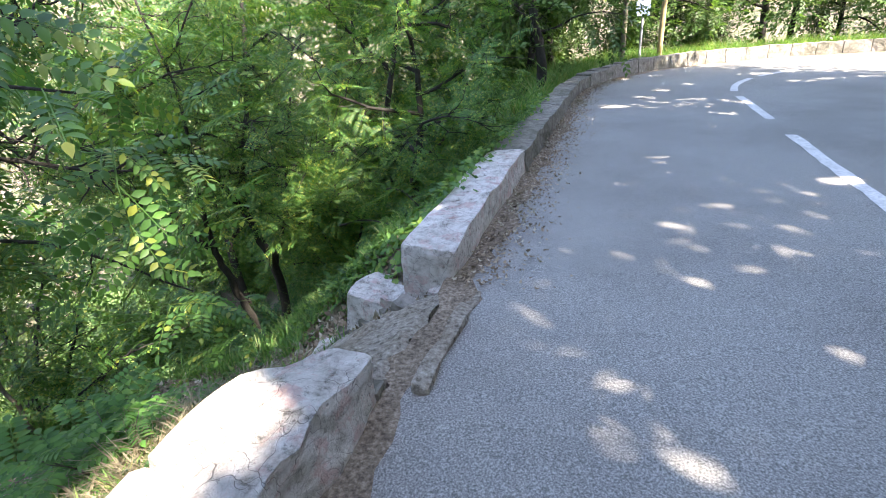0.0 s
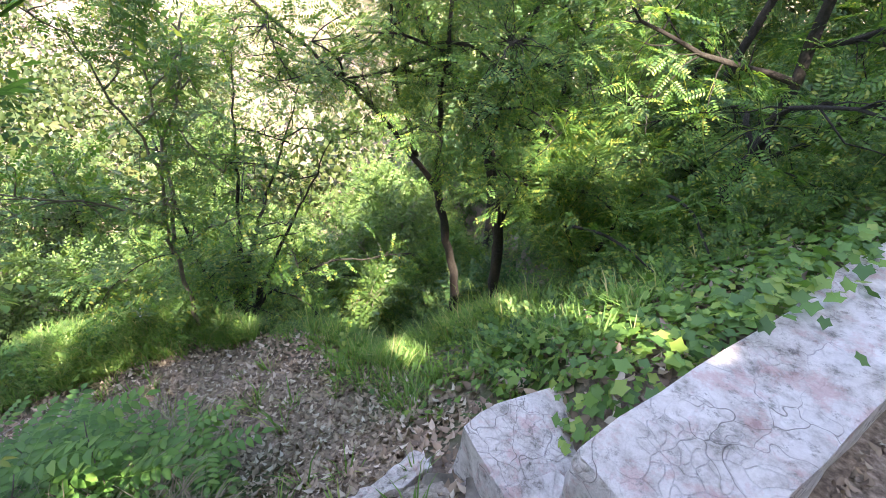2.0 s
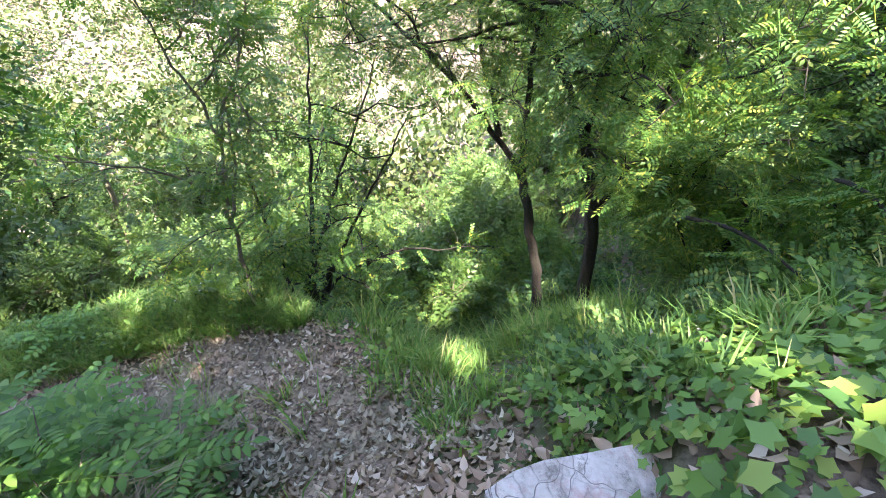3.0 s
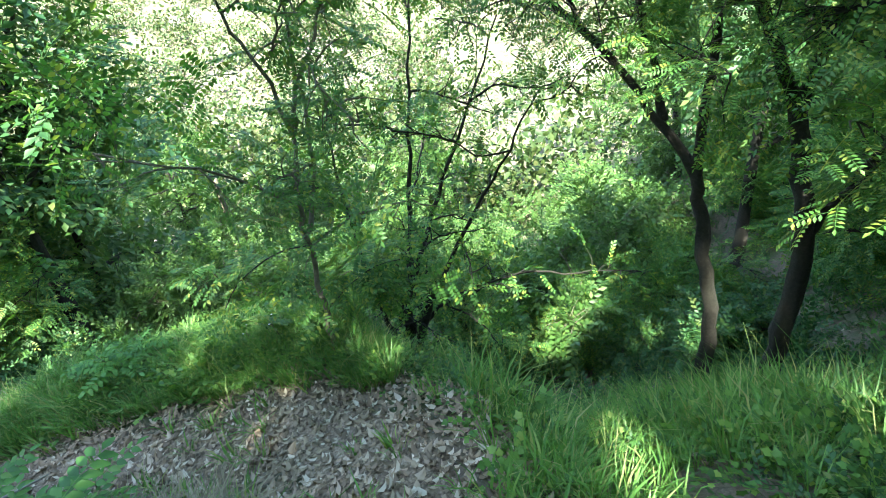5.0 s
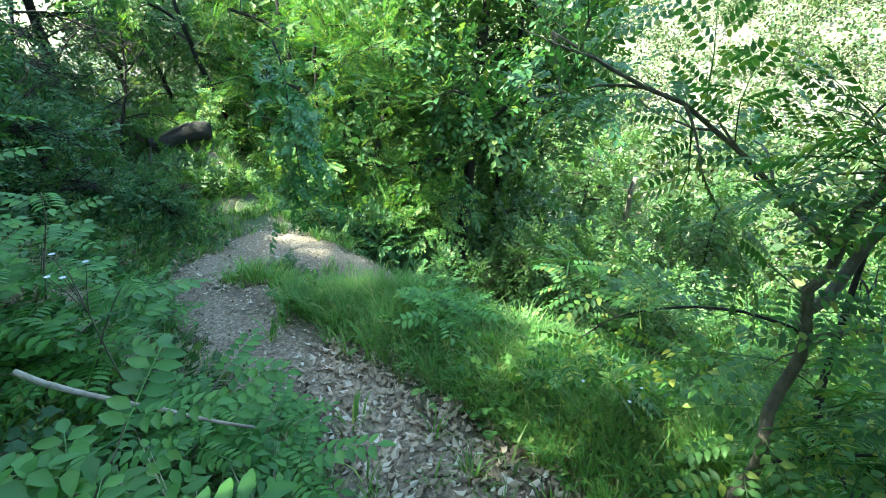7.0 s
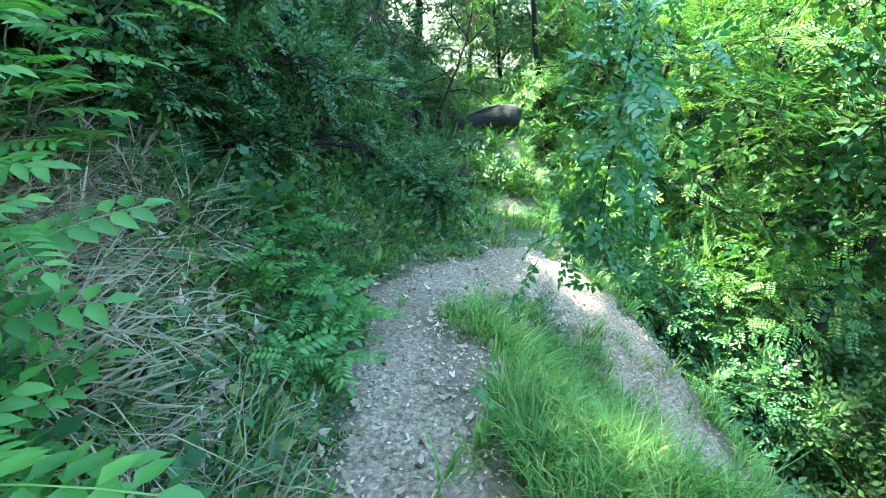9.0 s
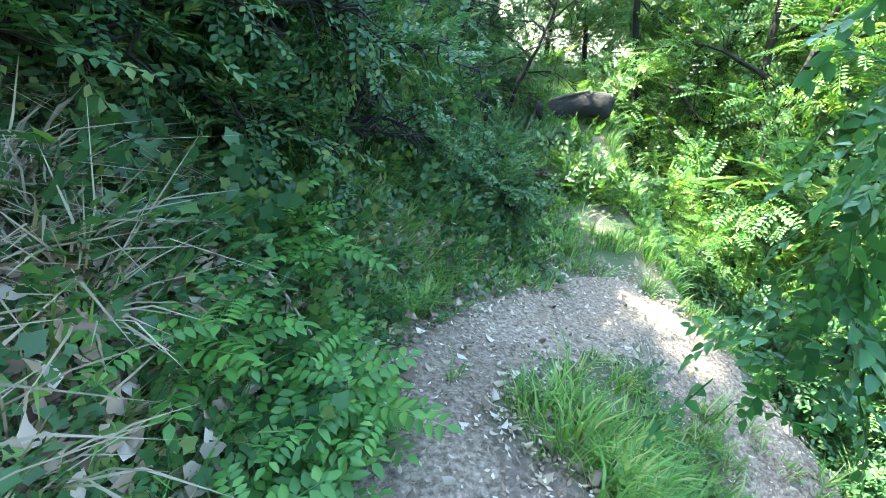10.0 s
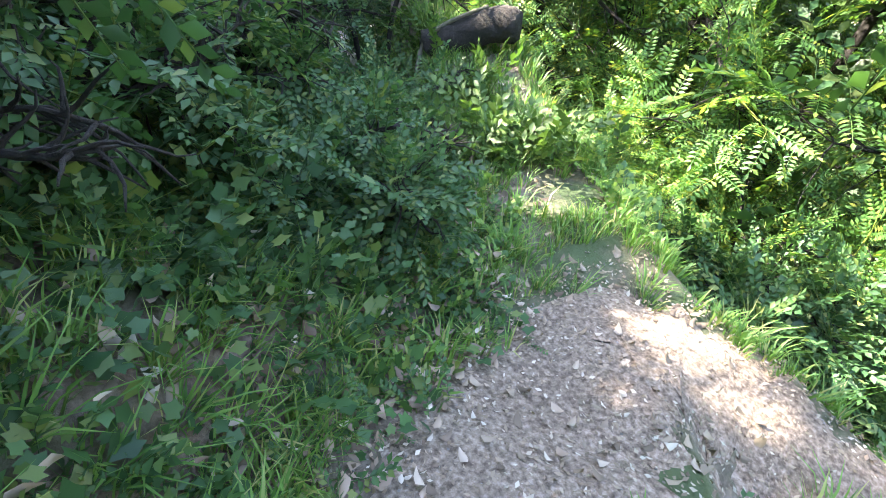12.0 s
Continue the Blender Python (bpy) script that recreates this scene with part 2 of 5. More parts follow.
def leaf(length, width, fold=0.25, droop=0.15):
    """One leaf along x with a midrib fold and a drooping tip."""
    L, W = length, width / 2
    z1, z2 = fold * W, -droop * L
    v = np.array([(0, 0, 0), (0.35 * L, 0, 0), (0.72 * L, 0, z2 * 0.4), (L, 0, z2), (0.33 * L, W, z1), (0.33 * L, -W, z1), (0.7 * L, 0.72 * W, z1 + z2 * 0.4), (0.7 * L, -0.72 * W, z1 + z2 * 0.4)])
    f = np.array([(0, 5, 1), (0, 1, 4), (1, 5, 7), (1, 7, 2), (4, 1, 2), (4, 2, 6), (2, 7, 3), (6, 2, 3)])
    return v, f


def leaf_small(length, width, fold=0.3):
    L, W = length, width / 2
    return np.array([(0, 0, 0), (0.5 * L, W, fold * W), (L, 0, -0.06 * L), (0.5 * L, -W, fold * W)]), np.array([(0, 3, 2), (0, 2, 1)])


def lobed_leaf(size):
    """An ivy-like leaf with five lobes."""
    a = np.radians([180, 140, 100, 62, 32, 0, -32, -62, -100, -140])
    r = np.array([0.12, 0.42, 0.34, 0.58, 0.5, 0.85, 0.5, 0.58, 0.34, 0.42]) * size
    ring = np.c_[np.cos(a) * r + 0.15 * size, np.sin(a) * r, 0.10 * np.abs(np.sin(a)) * r - 0.12 * np.maximum(np.cos(a), 0) * r]
    v = np.vstack([[(0.15 * size, 0, 0)], ring])
    f = np.array([(0, i + 1, (i + 1) % 10 + 1) for i in range(10)])[:, ::-1]
    return v, f


def compound_leaf(pairs=6, length=0.24, leaflet=(0.052, 0.024), fine=False):
    """A feather leaf: leaflets in pairs along a stalk, one at its end."""
    tpl = leaf(*leaflet) if fine else leaf_small(*leaflet)
    p, a = [], []
    for i in range(pairs):
        t = 0.22 + 0.74 * i / (pairs - 0.5)
        for side in (1, -1):
            p.append((t * length, 0.003 * side, -0.18 * length * t * t))
            a.append((0.35, side, -0.12))
    p.append((length * 0.98, 0, -0.18 * length))
    a.append((1, 0, -0.3))
    p, a = np.array(p), np.array(a, float)
    blades = many(tpl, frames_of(p, a, np.tile([0, 0, 1.0], (len(p), 1)), np.ones(len(p))))
    x = np.linspace(0, length, 5)
    top = np.c_[x, np.full(5, 0.0016), -0.18 * length * (x / length) ** 2]
    low = top * (1, -1, 1)
    v = np.vstack([top, low])
    f = np.array([t for i in range(4) for t in ((i, i + 5, i + 6), (i, i + 6, i + 1))])
    return merge([blades, (v, f)])


def tube(points, radii, sides=7, wobble=0.0, seed=0):
    """A tapered, slightly uneven branch through the points, as triangles."""
    r = np.random.default_rng(seed)
    p = np.asarray(points, float)
    rad = np.asarray(radii, float)
    t = np.gradient(p, axis=0)
    t /= np.linalg.norm(t, axis=1, keepdims=True)
    ref = np.array([0.83, 0.31, 0.47])
    a = np.cross(t, ref)
    a /= np.linalg.norm(a, axis=1, keepdims=True)
    b = np.cross(t, a)
    ang = np.linspace(0, 2 * np.pi, sides, endpoint=False)
    k = rad[:, None] * (1 + wobble * r.normal(size=(len(p), sides)))
    v = (p[:, None] + a[:, None] * (np.cos(ang) * k)[..., None] + b[:, None] * (np.sin(ang) * k)[..., None]).reshape(-1, 3)
    i, j = np.meshgrid(np.arange(len(p) - 1), np.arange(sides), indexing="ij")
    q0, q1 = i * sides + j, i * sides + (j + 1) % sides
    f = np.concatenate([np.c_[q0.ravel(), q1.ravel(), (q1 + sides).ravel()], np.c_[q0.ravel(), (q1 + sides).ravel(), (q0 + sides).ravel()]])
    tip = len(v)
    v = np.vstack([v, p[-1:]])
    last = (len(p) - 1) * sides
    f = np.concatenate([f, [(last + s, last + (s + 1) % sides, tip) for s in range(sides)]])
    return v, f


def bend(start, way, length, n, droop, jitter, r):
    """A winding line of n steps."""
    p, w = [np.array(start, float)], np.array(way, float)
    for _ in range(n):
        w = w / np.linalg.norm(w) + r.normal(size=3) * jitter + np.array([0, 0, -droop])
        w /= np.linalg.norm(w)
        p.append(p[-1] + w * length / n)
    return np.array(p)


def spray(kind, seed, count=7, length=0.5):
    """A leafy twig along x: the twig with its leaves, as one template."""
    r = np.random.default_rng(seed)
    line = bend((0, 0, 0), (1, 0, 0.1), length, 6, 0.05, 0.1, r)
    if kind == "feather":
        tpl = compound_leaf(6, 0.2, (0.048, 0.022))
    elif kind == "feather_fine":
        tpl = compound_leaf(6, 0.22, (0.05, 0.026), True)
    elif kind == "oval":
        tpl = leaf(0.095, 0.052)
    elif kind == "lobed":
        tpl = lobed_leaf(0.062)
    elif kind == "small":
        tpl = leaf_small(0.07, 0.04)
    else:
        tpl = leaf_small(0.11, 0.06)
    u = np.linspace(0.12, 1.0, count)
    at = np.array([[np.interp(x * 6, range(7), line[:, c]) for c in range(3)] for x in u])
    side = np.where(np.arange(count) % 2 == 0, 1.0, -1.0)
    ahead = np.c_[0.55 + 0.3 * u, side * (1.0 - 0.5 * u), r.normal(size=count) * 0.25]
    ups = np.array([0, 0, 1.0]) + r.normal(size=(count, 3)) * 0.25
    return merge([many(tpl, frames_of(at, ahead, ups, r.uniform(0.75, 1.15, count))), tube(line[::3], np.linspace(0.005, 0.0015, 3), 3)])


SPRAYS = {k: [spray(k, 11 + i, n, L) for i in range(3)] for k, n, L in (("feather", 6, 0.45), ("feather_fine", 6, 0.42), ("oval", 12, 0.5), ("small", 14, 0.4), ("lobed", 9, 0.36), ("wood", 12, 0.6))}


def foliage(kind, places, ahead, scales, r):
    """Leafy twigs set at places, growing ahead."""
    pairs = []
    pick = r.integers(0, 3, len(places))
    ups = np.array([0, 0, 1.0]) + r.normal(size=(len(places), 3)) * 0.35
    for i in range(3):
        sel = pick == i
        if sel.any():
            pairs.append(many(SPRAYS[kind][i], frames_of(places[sel], ahead[sel], ups[sel], scales[sel])))
    return merge(pairs)

# ---------------------------------------------------------------- plan of the place
ALONG = np.array([math.sin(radians(17.5)), math.cos(radians(17.5))])
LEFT = np.array([-ALONG[1], ALONG[0]])
CORNER = np.array([0.24, 3.27])
TURN_AT, TURN_R = 8.0, 8.6
PIVOT = CORNER + ALONG * TURN_AT - LEFT * TURN_R
WALL_W = 0.42


def sd(x, y):
    """Along the parapet and out from its road face: straight, then a bend to the right."""
    px, py = np.asarray(x) - CORNER[0], np.asarray(y) - CORNER[1]
    s, d = px * ALONG[0] + py * ALONG[1], px * LEFT[0] + py * LEFT[1]
    qx, qy = np.asarray(x) - PIVOT[0], np.asarray(y) - PIVOT[1]
    ql, qa = qx * LEFT[0] + qy * LEFT[1], qx * ALONG[0] + qy * ALONG[1]
    ang = np.arctan2(qa, ql)
    turned = s > TURN_AT
    return np.where(turned, TURN_AT + ang * TURN_R, s), np.where(turned, np.hypot(ql, qa) - TURN_R, d)


def xy(s, d):
    s, d = np.asarray(s, float), np.asarray(d, float)
    ang = np.maximum(s - TURN_AT, 0) / TURN_R
    line = CORNER + np.minimum(s, TURN_AT)[..., None] * ALONG + d[..., None] * LEFT
    arc = PIVOT + (TURN_R + d)[..., None] * (np.cos(ang)[..., None] * LEFT + np.sin(ang)[..., None] * ALONG)
    return np.where((s > TURN_AT)[..., None], arc, line)


def road_z(y):
    return -0.29 + 0.058 * np.clip(y, -60, 22)


# the footpath: s, d, height
TRAIL = np.array([(-0.95, 0.05, -0.2), (-0.85, 0.5, -0.36), (-0.7, 1.1, -0.8), (-0.75, 1.9, -1.29), (-0.95, 2.8, -1.56), (-1.5, 3.35, -1.83),
                  (-2.4, 3.6, -2.05), (-4.0, 3.5, -2.15), (-5.2, 3.47, -2.27), (-5.9, 3.85, -2.5), (-6.35, 4.35, -2.63), (-6.6, 4.85, -2.69), (-7.0, 4.78, -2.66), (-7.7, 4.95, -2.55), (-9.2, 5.1, -2.35), (-10.3, 5.25, -2.08), (-13.5, 5.4, -1.8)])
LOWER = np.array([(-6.6, 4.85, -2.69), (-6.55, 5.08, -2.74), (-6.3, 5.33, -2.86), (-5.8, 5.5, -3.0), (-4.6, 5.65, -3.25), (-3.0, 5.8, -3.7), (-1.2, 6.2, -4.3)])


def to_line(s, d, line):
    """Distance from a line on the plan, and the line's height there."""
    best, high = np.full(np.shape(s), 1e9), np.zeros(np.shape(s))
    for a, b in zip(line[:-1], line[1:]):
        w = b[:2] - a[:2]
        t = np.clip(((s - a[0]) * w[0] + (d - a[1]) * w[1]) / (w @ w), 0, 1)
        gap = np.hypot(s - a[0] - t * w[0], d - a[1] - t * w[1])
        near = gap < best
        best, high = np.where(near, gap, best), np.where(near, a[2] + t * (b[2] - a[2]), high)
    return best, high


def smooth(a, b, x):
    t = np.clip((x - a) / (b - a), 0, 1)
    return t * t * (3 - 2 * t)


def lumps(x, y):
    return (np.sin(1.7 * x + 0.6 * y) * np.cos(1.3 * y - 0.5 * x) + 0.5 * np.sin(3.9 * x - 2.1 * y + 1) * np.cos(4.3 * y + 1.1 * x) + 0.3 * np.sin(9.1 * x + 3 * y) * np.cos(8.3 * y - 2 * x))


def ground_z(x, y):
    x, y = np.asarray(x, float), np.asarray(y, float)
    s, d = sd(x, y)
    r = road_z(y)
    out = np.maximum(d - 0.6, 0)
    bench = smooth(7, 12, s) * (1 - smooth(18, 34, d))
    fall = 0.62 * np.minimum(out, 9) + 0.42 * np.clip(out - 9, 0, 14)
    fall = fall * (1 - bench) + bench * (0.30 * np.maximum(out - 2.2, 0))
    fall = fall + 0.42 * np.clip(d - 3.4, 0, 3.2) * smooth(-0.9, 0.9, s) * (1 - smooth(5.5, 8, s))
    fall = fall + (0.38 * smooth(1.0, 2.2, d) + 0.5 * smooth(2.2, 4.0, d)) * smooth(-0.9, 0.3, s) * (1 - smooth(3.5, 6.5, s)) * (1 - smooth(8, 14, d))
    z = r - 0.06 + 0.05 * bench - fall
    z = np.maximum(z, -12.6)
    # the other side of the valley
    z = z + 0.50 * np.clip(out - 62, 0, 140) * (1 - bench)
    g, h = to_line(s, d, TRAIL)
    outer = d > np.interp(s, TRAIL[:12][::-1, 0], TRAIL[:12][::-1, 1])
    shoulder = smooth(-4.5, -3.6, s) * (1 - smooth(-1.6, -0.8, s)) * outer
    turn_place = smooth(-5.4, -6.0, s) * (1 - smooth(-6.9, -7.6, s))
    near = 0.42 + 0.62 * shoulder + 0.16 * turn_place
    g_bank = np.where(outer, 1.15, 1.15 - 0.32 * smooth(-4.3, -5.3, s))
    k = 1 - smooth(near, np.maximum(g_bank, near + 0.3) + 0.7 * shoulder, g)
    h = h + 0.04 * shoulder * smooth(0.4, 0.8, g)
    g2, h2 = to_line(s, d, LOWER)
    k2 = 1 - smooth(0.35, 0.9, g2)
    rough = lumps(x, y) * (0.045 + 0.25 * smooth(8, 30, out))
    z = np.where(d > 0.02, z + rough * (1 - 0.75 * np.maximum(k, k2)) * smooth(0.3, 1.0, d), z)
    z = z * (1 - k) + h * k
    z = z * (1 - k2) + h2 * k2
    # under the road, and the wooded cutting on its far side
    up = np.maximum(-d - 6.7, 0)
    z = np.where(d <= 0.02, r - 0.06 + np.minimum(up * 0.75, 9) + 0.1 * lumps(x, y) * smooth(0, 1, up), z)
    return z


def at_sd(s, d, lift=0.0):
    p = xy(s, d)
    return np.stack([p[..., 0], p[..., 1], ground_z(p[..., 0], p[..., 1]) + lift], -1)

# ---------------------------------------------------------------- ground and road
def axis_steps(lo, hi, fine_lo, fine_hi, step):
    inner = np.arange(fine_lo, fine_hi + 1e-6, step)
    grow_hi, grow_lo = [fine_hi], [fine_lo]
    k = step
    while grow_hi[-1] < hi:
        k *= 1.13
        grow_hi.append(grow_hi[-1] + k)
    k = step
    while grow_lo[-1] > lo:
        k *= 1.13
        grow_lo.append(grow_lo[-1] - k)
    return np.r_[grow_lo[:0:-1], inner, grow_hi[1:]]


gx, gy = axis_steps(-400, 300, -11, 3, 0.1), axis_steps(-300, 400, -9, 12, 0.1)
X, Y = np.meshgrid(gx, gy, indexing="ij")
Z = ground_z(X, Y)
nx, ny = X.shape
ii, jj = np.meshgrid(np.arange(nx - 1), np.arange(ny - 1), indexing="ij")
q = (ii * ny + jj).ravel()
quads = np.c_[q, q + ny, q + ny + 1, q + 1]
ground = new("ground", mesh_np("ground", np.c_[X.ravel(), Y.ravel(), Z.ravel()], quads, GROUND))
tagged(ground, "sloping forest floor of brown soil, litter and moss", "ground", kind="structure")


def strip(name, s0, s1, d0, d1, ds, nd, lift, material, edge=0.0, seed=0):
    """A sheet along the road between two lines, with a ragged outer edge."""
    r = np.random.default_rng(seed)
    s = np.arange(s0, s1, ds)
    D = np.linspace(d0, d1, nd)
    S, DD = np.meshgrid(s, D, indexing="ij")
    if edge:
        DD[:, -1] += edge * r.normal(size=len(s))
        DD[:, 0] += edge * r.normal(size=len(s))
    p = xy(S, DD)
    z = road_z(p[..., 1]) + lift + 0.006 * lumps(p[..., 0] * 0.7, p[..., 1] * 0.7)
    n = nd
    a, b = np.meshgrid(np.arange(len(s) - 1), np.arange(n - 1), indexing="ij")
    k = (a * n + b).ravel()
    return mesh_np(name, np.c_[p.reshape(-1, 2), z.ravel()], np.c_[k, k + 1, k + n + 1, k + n], material)


road = tagged(new("road", strip("road", -40, TURN_AT + 3.1 * TURN_R, -6.4, -0.12, 0.2, 30, 0.0, ASPHALT, 0.03)), "worn grey asphalt road bending to a hairpin", "road", kind="structure")
verge = tagged(new("verge", strip("verge", -40, TURN_AT + 3.1 * TURN_R, -0.17, 0.02, 0.15, 5, 0.006, SOIL, 0.05, 3)), "dirty road edge with grit and dead leaves", "verge", kind="structure")
LINE_D = -3.15
for s0, s1 in ((-9, -4.4), (-1.2, 4.5), (5.5, 7.9), (8.9, 12.6), (13.3, 17.5), (18.2, 30.0)):
    mark = new("road_marking", strip("road_marking", s0, s1, LINE_D - 0.07, LINE_D + 0.07, 0.2, 3, 0.006, PAINT, 0.006, int(s0 * 10) + 200))
    tagged(mark, "worn white centre line painted on asphalt", "road marking", group="centre line", kind="structure")


# ---------------------------------------------------------------- parapet
def stone_mesh(name, box, material, n=(6, 4, 4), rough=0.02, seed=0, taper=None, round_off=0.12, off=None):
    """A hewn block: box = (x0, x1, y0, y1, z0, z1) with chipped, uneven faces and blunt edges."""
    r = np.random.default_rng(seed)
    x0, x1, y0, y1, z0, z1 = box
    bm = bmesh.new()
    bmesh.ops.create_cube(bm, size=2.0)
    bmesh.ops.subdivide_edges(bm, edges=bm.edges[:], cuts=n[0], use_grid_fill=True)
    off = Vector(r.uniform(-50, 50, 3)) if off is None else Vector(off)
    half = Vector(((x1 - x0) / 2, (y1 - y0) / 2, (z1 - z0) / 2))
    mid = Vector(((x0 + x1) / 2, (y0 + y1) / 2, (z0 + z1) / 2))
    for v in bm.verts:
        c = v.co.copy()
        k = sum(1 for a in c if abs(a) > 0.98)
        if k >= 2:
            c *= 1 - round_off * 0.12 * (k - 1)
        p = Vector((c.x * half.x, c.y * half.y, c.z * half.z))
        if taper:
            p = taper(p, half)
        w = noise.noise_vector((p + off) * 3.1) * rough * 1.6 + noise.noise_vector((p + off) * 11.0) * rough * 0.7
        v.co = mid + p + w
    me = bpy.data.meshes.new(name)
    bm.to_mesh(me)
    bm.free()
    me.materials.append(material)
    return me


def place_on_wall(me_name, s, length, d0, d1, z0, z1, material, parent, seed, cuts=5, rough=0.018, taper=None, label=""):
    p = xy(np.array(s + length / 2), np.array(0.0))
    tilt = s + length / 2
    me = stone_mesh(me_name, (-length / 2, length / 2, d0, d1, z0, z1), material, (cuts,), rough, seed, taper, off=(s + length / 2, 3.0, 7.0))
    ob = part_mesh(me_name, me, parent, label)
    turn = radians(17.5) + max(tilt - TURN_AT, 0) / TURN_R
    rise = math.degrees(math.atan(0.058 * math.cos(turn)))
    ob.matrix_world = pose(p[0], p[1], float(road_z(p[1])), 0, -rise, 90 - math.degrees(turn))
    return ob


def dip(p, half):
    """The end at the gap is worn lower."""
    t = (p.x + half.x) / (2 * half.x)
    if p.z > 0:
        p.z -= 0.05 * max(1 - 1.6 * t, 0) + 0.008 * math.sin(p.x * 9)
    p.y *= 0.97 + 0.03 * math.sin(p.x * 5)
    return p


parapet = thing("parapet_wall", "low pale stone parapet wall along the road edge", "wall", kind="structure")
s, i = 0.0, 0
r0 = np.random.default_rng(5)
while s < TURN_AT + 2.6 * TURN_R:
    L = float(r0.uniform(1.3, 1.9)) if i else 2.3
    if s > TURN_AT:
        L = 0.75
    top = 0.275 + float(r0.uniform(-0.008, 0.008)) + (0.12 * min(max(s - 9, 0) / 4, 1))
    if i == 0:
        place_on_wall("block", s - 0.34, L + 0.34, 0.0, WALL_W, -0.32, 0.275, STONE, parapet, 40, 13, 0.014, dip, "broken end block, pale top with pinkish streaks")
    else:
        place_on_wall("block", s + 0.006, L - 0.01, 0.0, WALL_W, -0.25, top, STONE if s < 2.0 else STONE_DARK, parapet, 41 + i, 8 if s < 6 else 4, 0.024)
    s += L
    i += 1

# the stretch before the gap, broken to a wedge
front = thing("broken_wall", "broken end of a pale limestone parapet wall", "wall", kind="structure")


def wedge(p, half):
    t = max((p.x + half.x * 0.1) / (half.x * 1.1), 0.0)
    p.y = p.y * (1 - 0.55 * t) - half.y * 0.42 * t
    p.z -= 0.05 * t
    return p


def slump(p, half):
    if p.z > 0:
        p.z -= max(p.y / half.y, 0) * 0.14 + 0.03 * math.sin(p.x * 7)
    return p


place_on_wall("block", -2.28, 0.72, -0.04, 0.46, -0.3, 0.33, STONE, front, 71, 8, 0.03, wedge)
for k in range(9):
    place_on_wall("block", -3.15 - k * 0.92, 0.9, -0.05 + 0.02 * (k % 2), 0.6, -0.3, 0.33 - 0.03 * (k % 3), STONE, front, 73 + k, 7 if k < 2 else 4, 0.032, slump)


def loose_stone(name, s, d, size, z_lift, turn, material, seed, label, tilt=(0, 0), cuts=5, rough=0.025):
    p = at_sd(np.array(s), np.array(d))
    me = stone_mesh(name, (-size[0] / 2, size[0] / 2, -size[1] / 2, size[1] / 2, -size[2], 0), material, (cuts,), rough, seed)
    ob = new(name, me)
    ob.matrix_world = pose(p[0], p[1], p[2] + z_lift, tilt[0], tilt[1], turn)
    return tagged(ob, label, "stone")


loose_stone("footing_stone", 0.02, 0.70, (0.8, 0.44, 0.55), 0.05, 70, STONE, 90, "pale hewn footing stone beside the parapet end", (4, 3), 6)
loose_stone("footing_stone", -0.28, 0.42, (0.24, 0.34, 0.30), 0.06, 60, STONE, 91, "dark broken rubble under the parapet end", (8, -6), 5, 0.05)
def laid_slab(name, label, corners, thick, lift, material, seed, rough=0.02):
    """A worn slab that follows the slope: corners on the plan, an uneven top and broken edges."""
    r = np.random.default_rng(seed)
    n, m = 22, 10
    u, v = np.meshgrid(np.linspace(0, 1, n), np.linspace(0, 1, m), indexing="ij")
    c = np.array(corners, float)
    sd_ = c[0] * ((1 - u) * (1 - v))[..., None] + c[1] * (u * (1 - v))[..., None] + c[2] * (u * v)[..., None] + c[3] * ((1 - u) * v)[..., None]
    rim = (u < 0.01) | (u > 0.99) | (v < 0.01) | (v > 0.99)
    sd_ = sd_ + r.normal(size=sd_.shape) * np.where(rim, 0.016, 0.006)[..., None]
    top = at_sd(sd_[..., 0], sd_[..., 1], lift)
    top[..., 2] += np.array([[noise.noise(Vector((a * 6 + seed, b * 6, 0.3))) for a, b in row] for row in sd_]) * rough * 1.6 + r.normal(size=(n, m)) * rough * 0.35 - 0.012 * rim
    low = top.copy()
    low[..., 2] -= thick
    i, j = np.meshgrid(np.arange(n - 1), np.arange(m - 1), indexing="ij")
    k = (i * m + j).ravel()
    quads = [np.c_[k, k + m, k + m + 1, k + 1]]
    edge = [a * m for a in range(n)] + [(n - 1) * m + b for b in range(1, m)] + [a * m + m - 1 for a in range(n - 2, -1, -1)] + [b for b in range(m - 2, 0, -1)]
    e = np.array(edge)
    f = np.roll(e, -1)
    quads.append(np.c_[e, e + n * m, f + n * m, f])
    me = mesh_np(name, np.vstack([top.reshape(-1, 3), low.reshape(-1, 3)]), np.concatenate(quads), material, False)
    return tagged(new(name, me), label, "stone")


laid_slab("footing_slab", "worn rubble footing of the missing wall, full of grit", [(-0.42, 0.02), (-1.95, -0.02), (-1.95, 0.56), (-0.46, 1.02)], 0.3, 0.05, RUBBLE, 3, 0.02)
laid_slab("edge_stone", "narrow pale edge stone beside the worn footing", [(-0.42, 1.04), (-1.15, 0.83), (-1.15, 0.95), (-0.44, 1.19)], 0.3, 0.08, STONE, 5, 0.02)
laid_slab("edge_stone", "narrow pale edge stone beside the worn footing", [(-1.18, 0.82), (-1.85, 0.6), (-1.85, 0.71), (-1.18, 0.94)], 0.3, 0.075, STONE, 8, 0.025)
loose_stone("kerb_stone", -0.95, -0.19, (1.0, 0.1, 0.2), 0.085, 73, RUBBLE, 94, "narrow broken kerb at the edge of the asphalt", (0, 0), 6, 0.03)
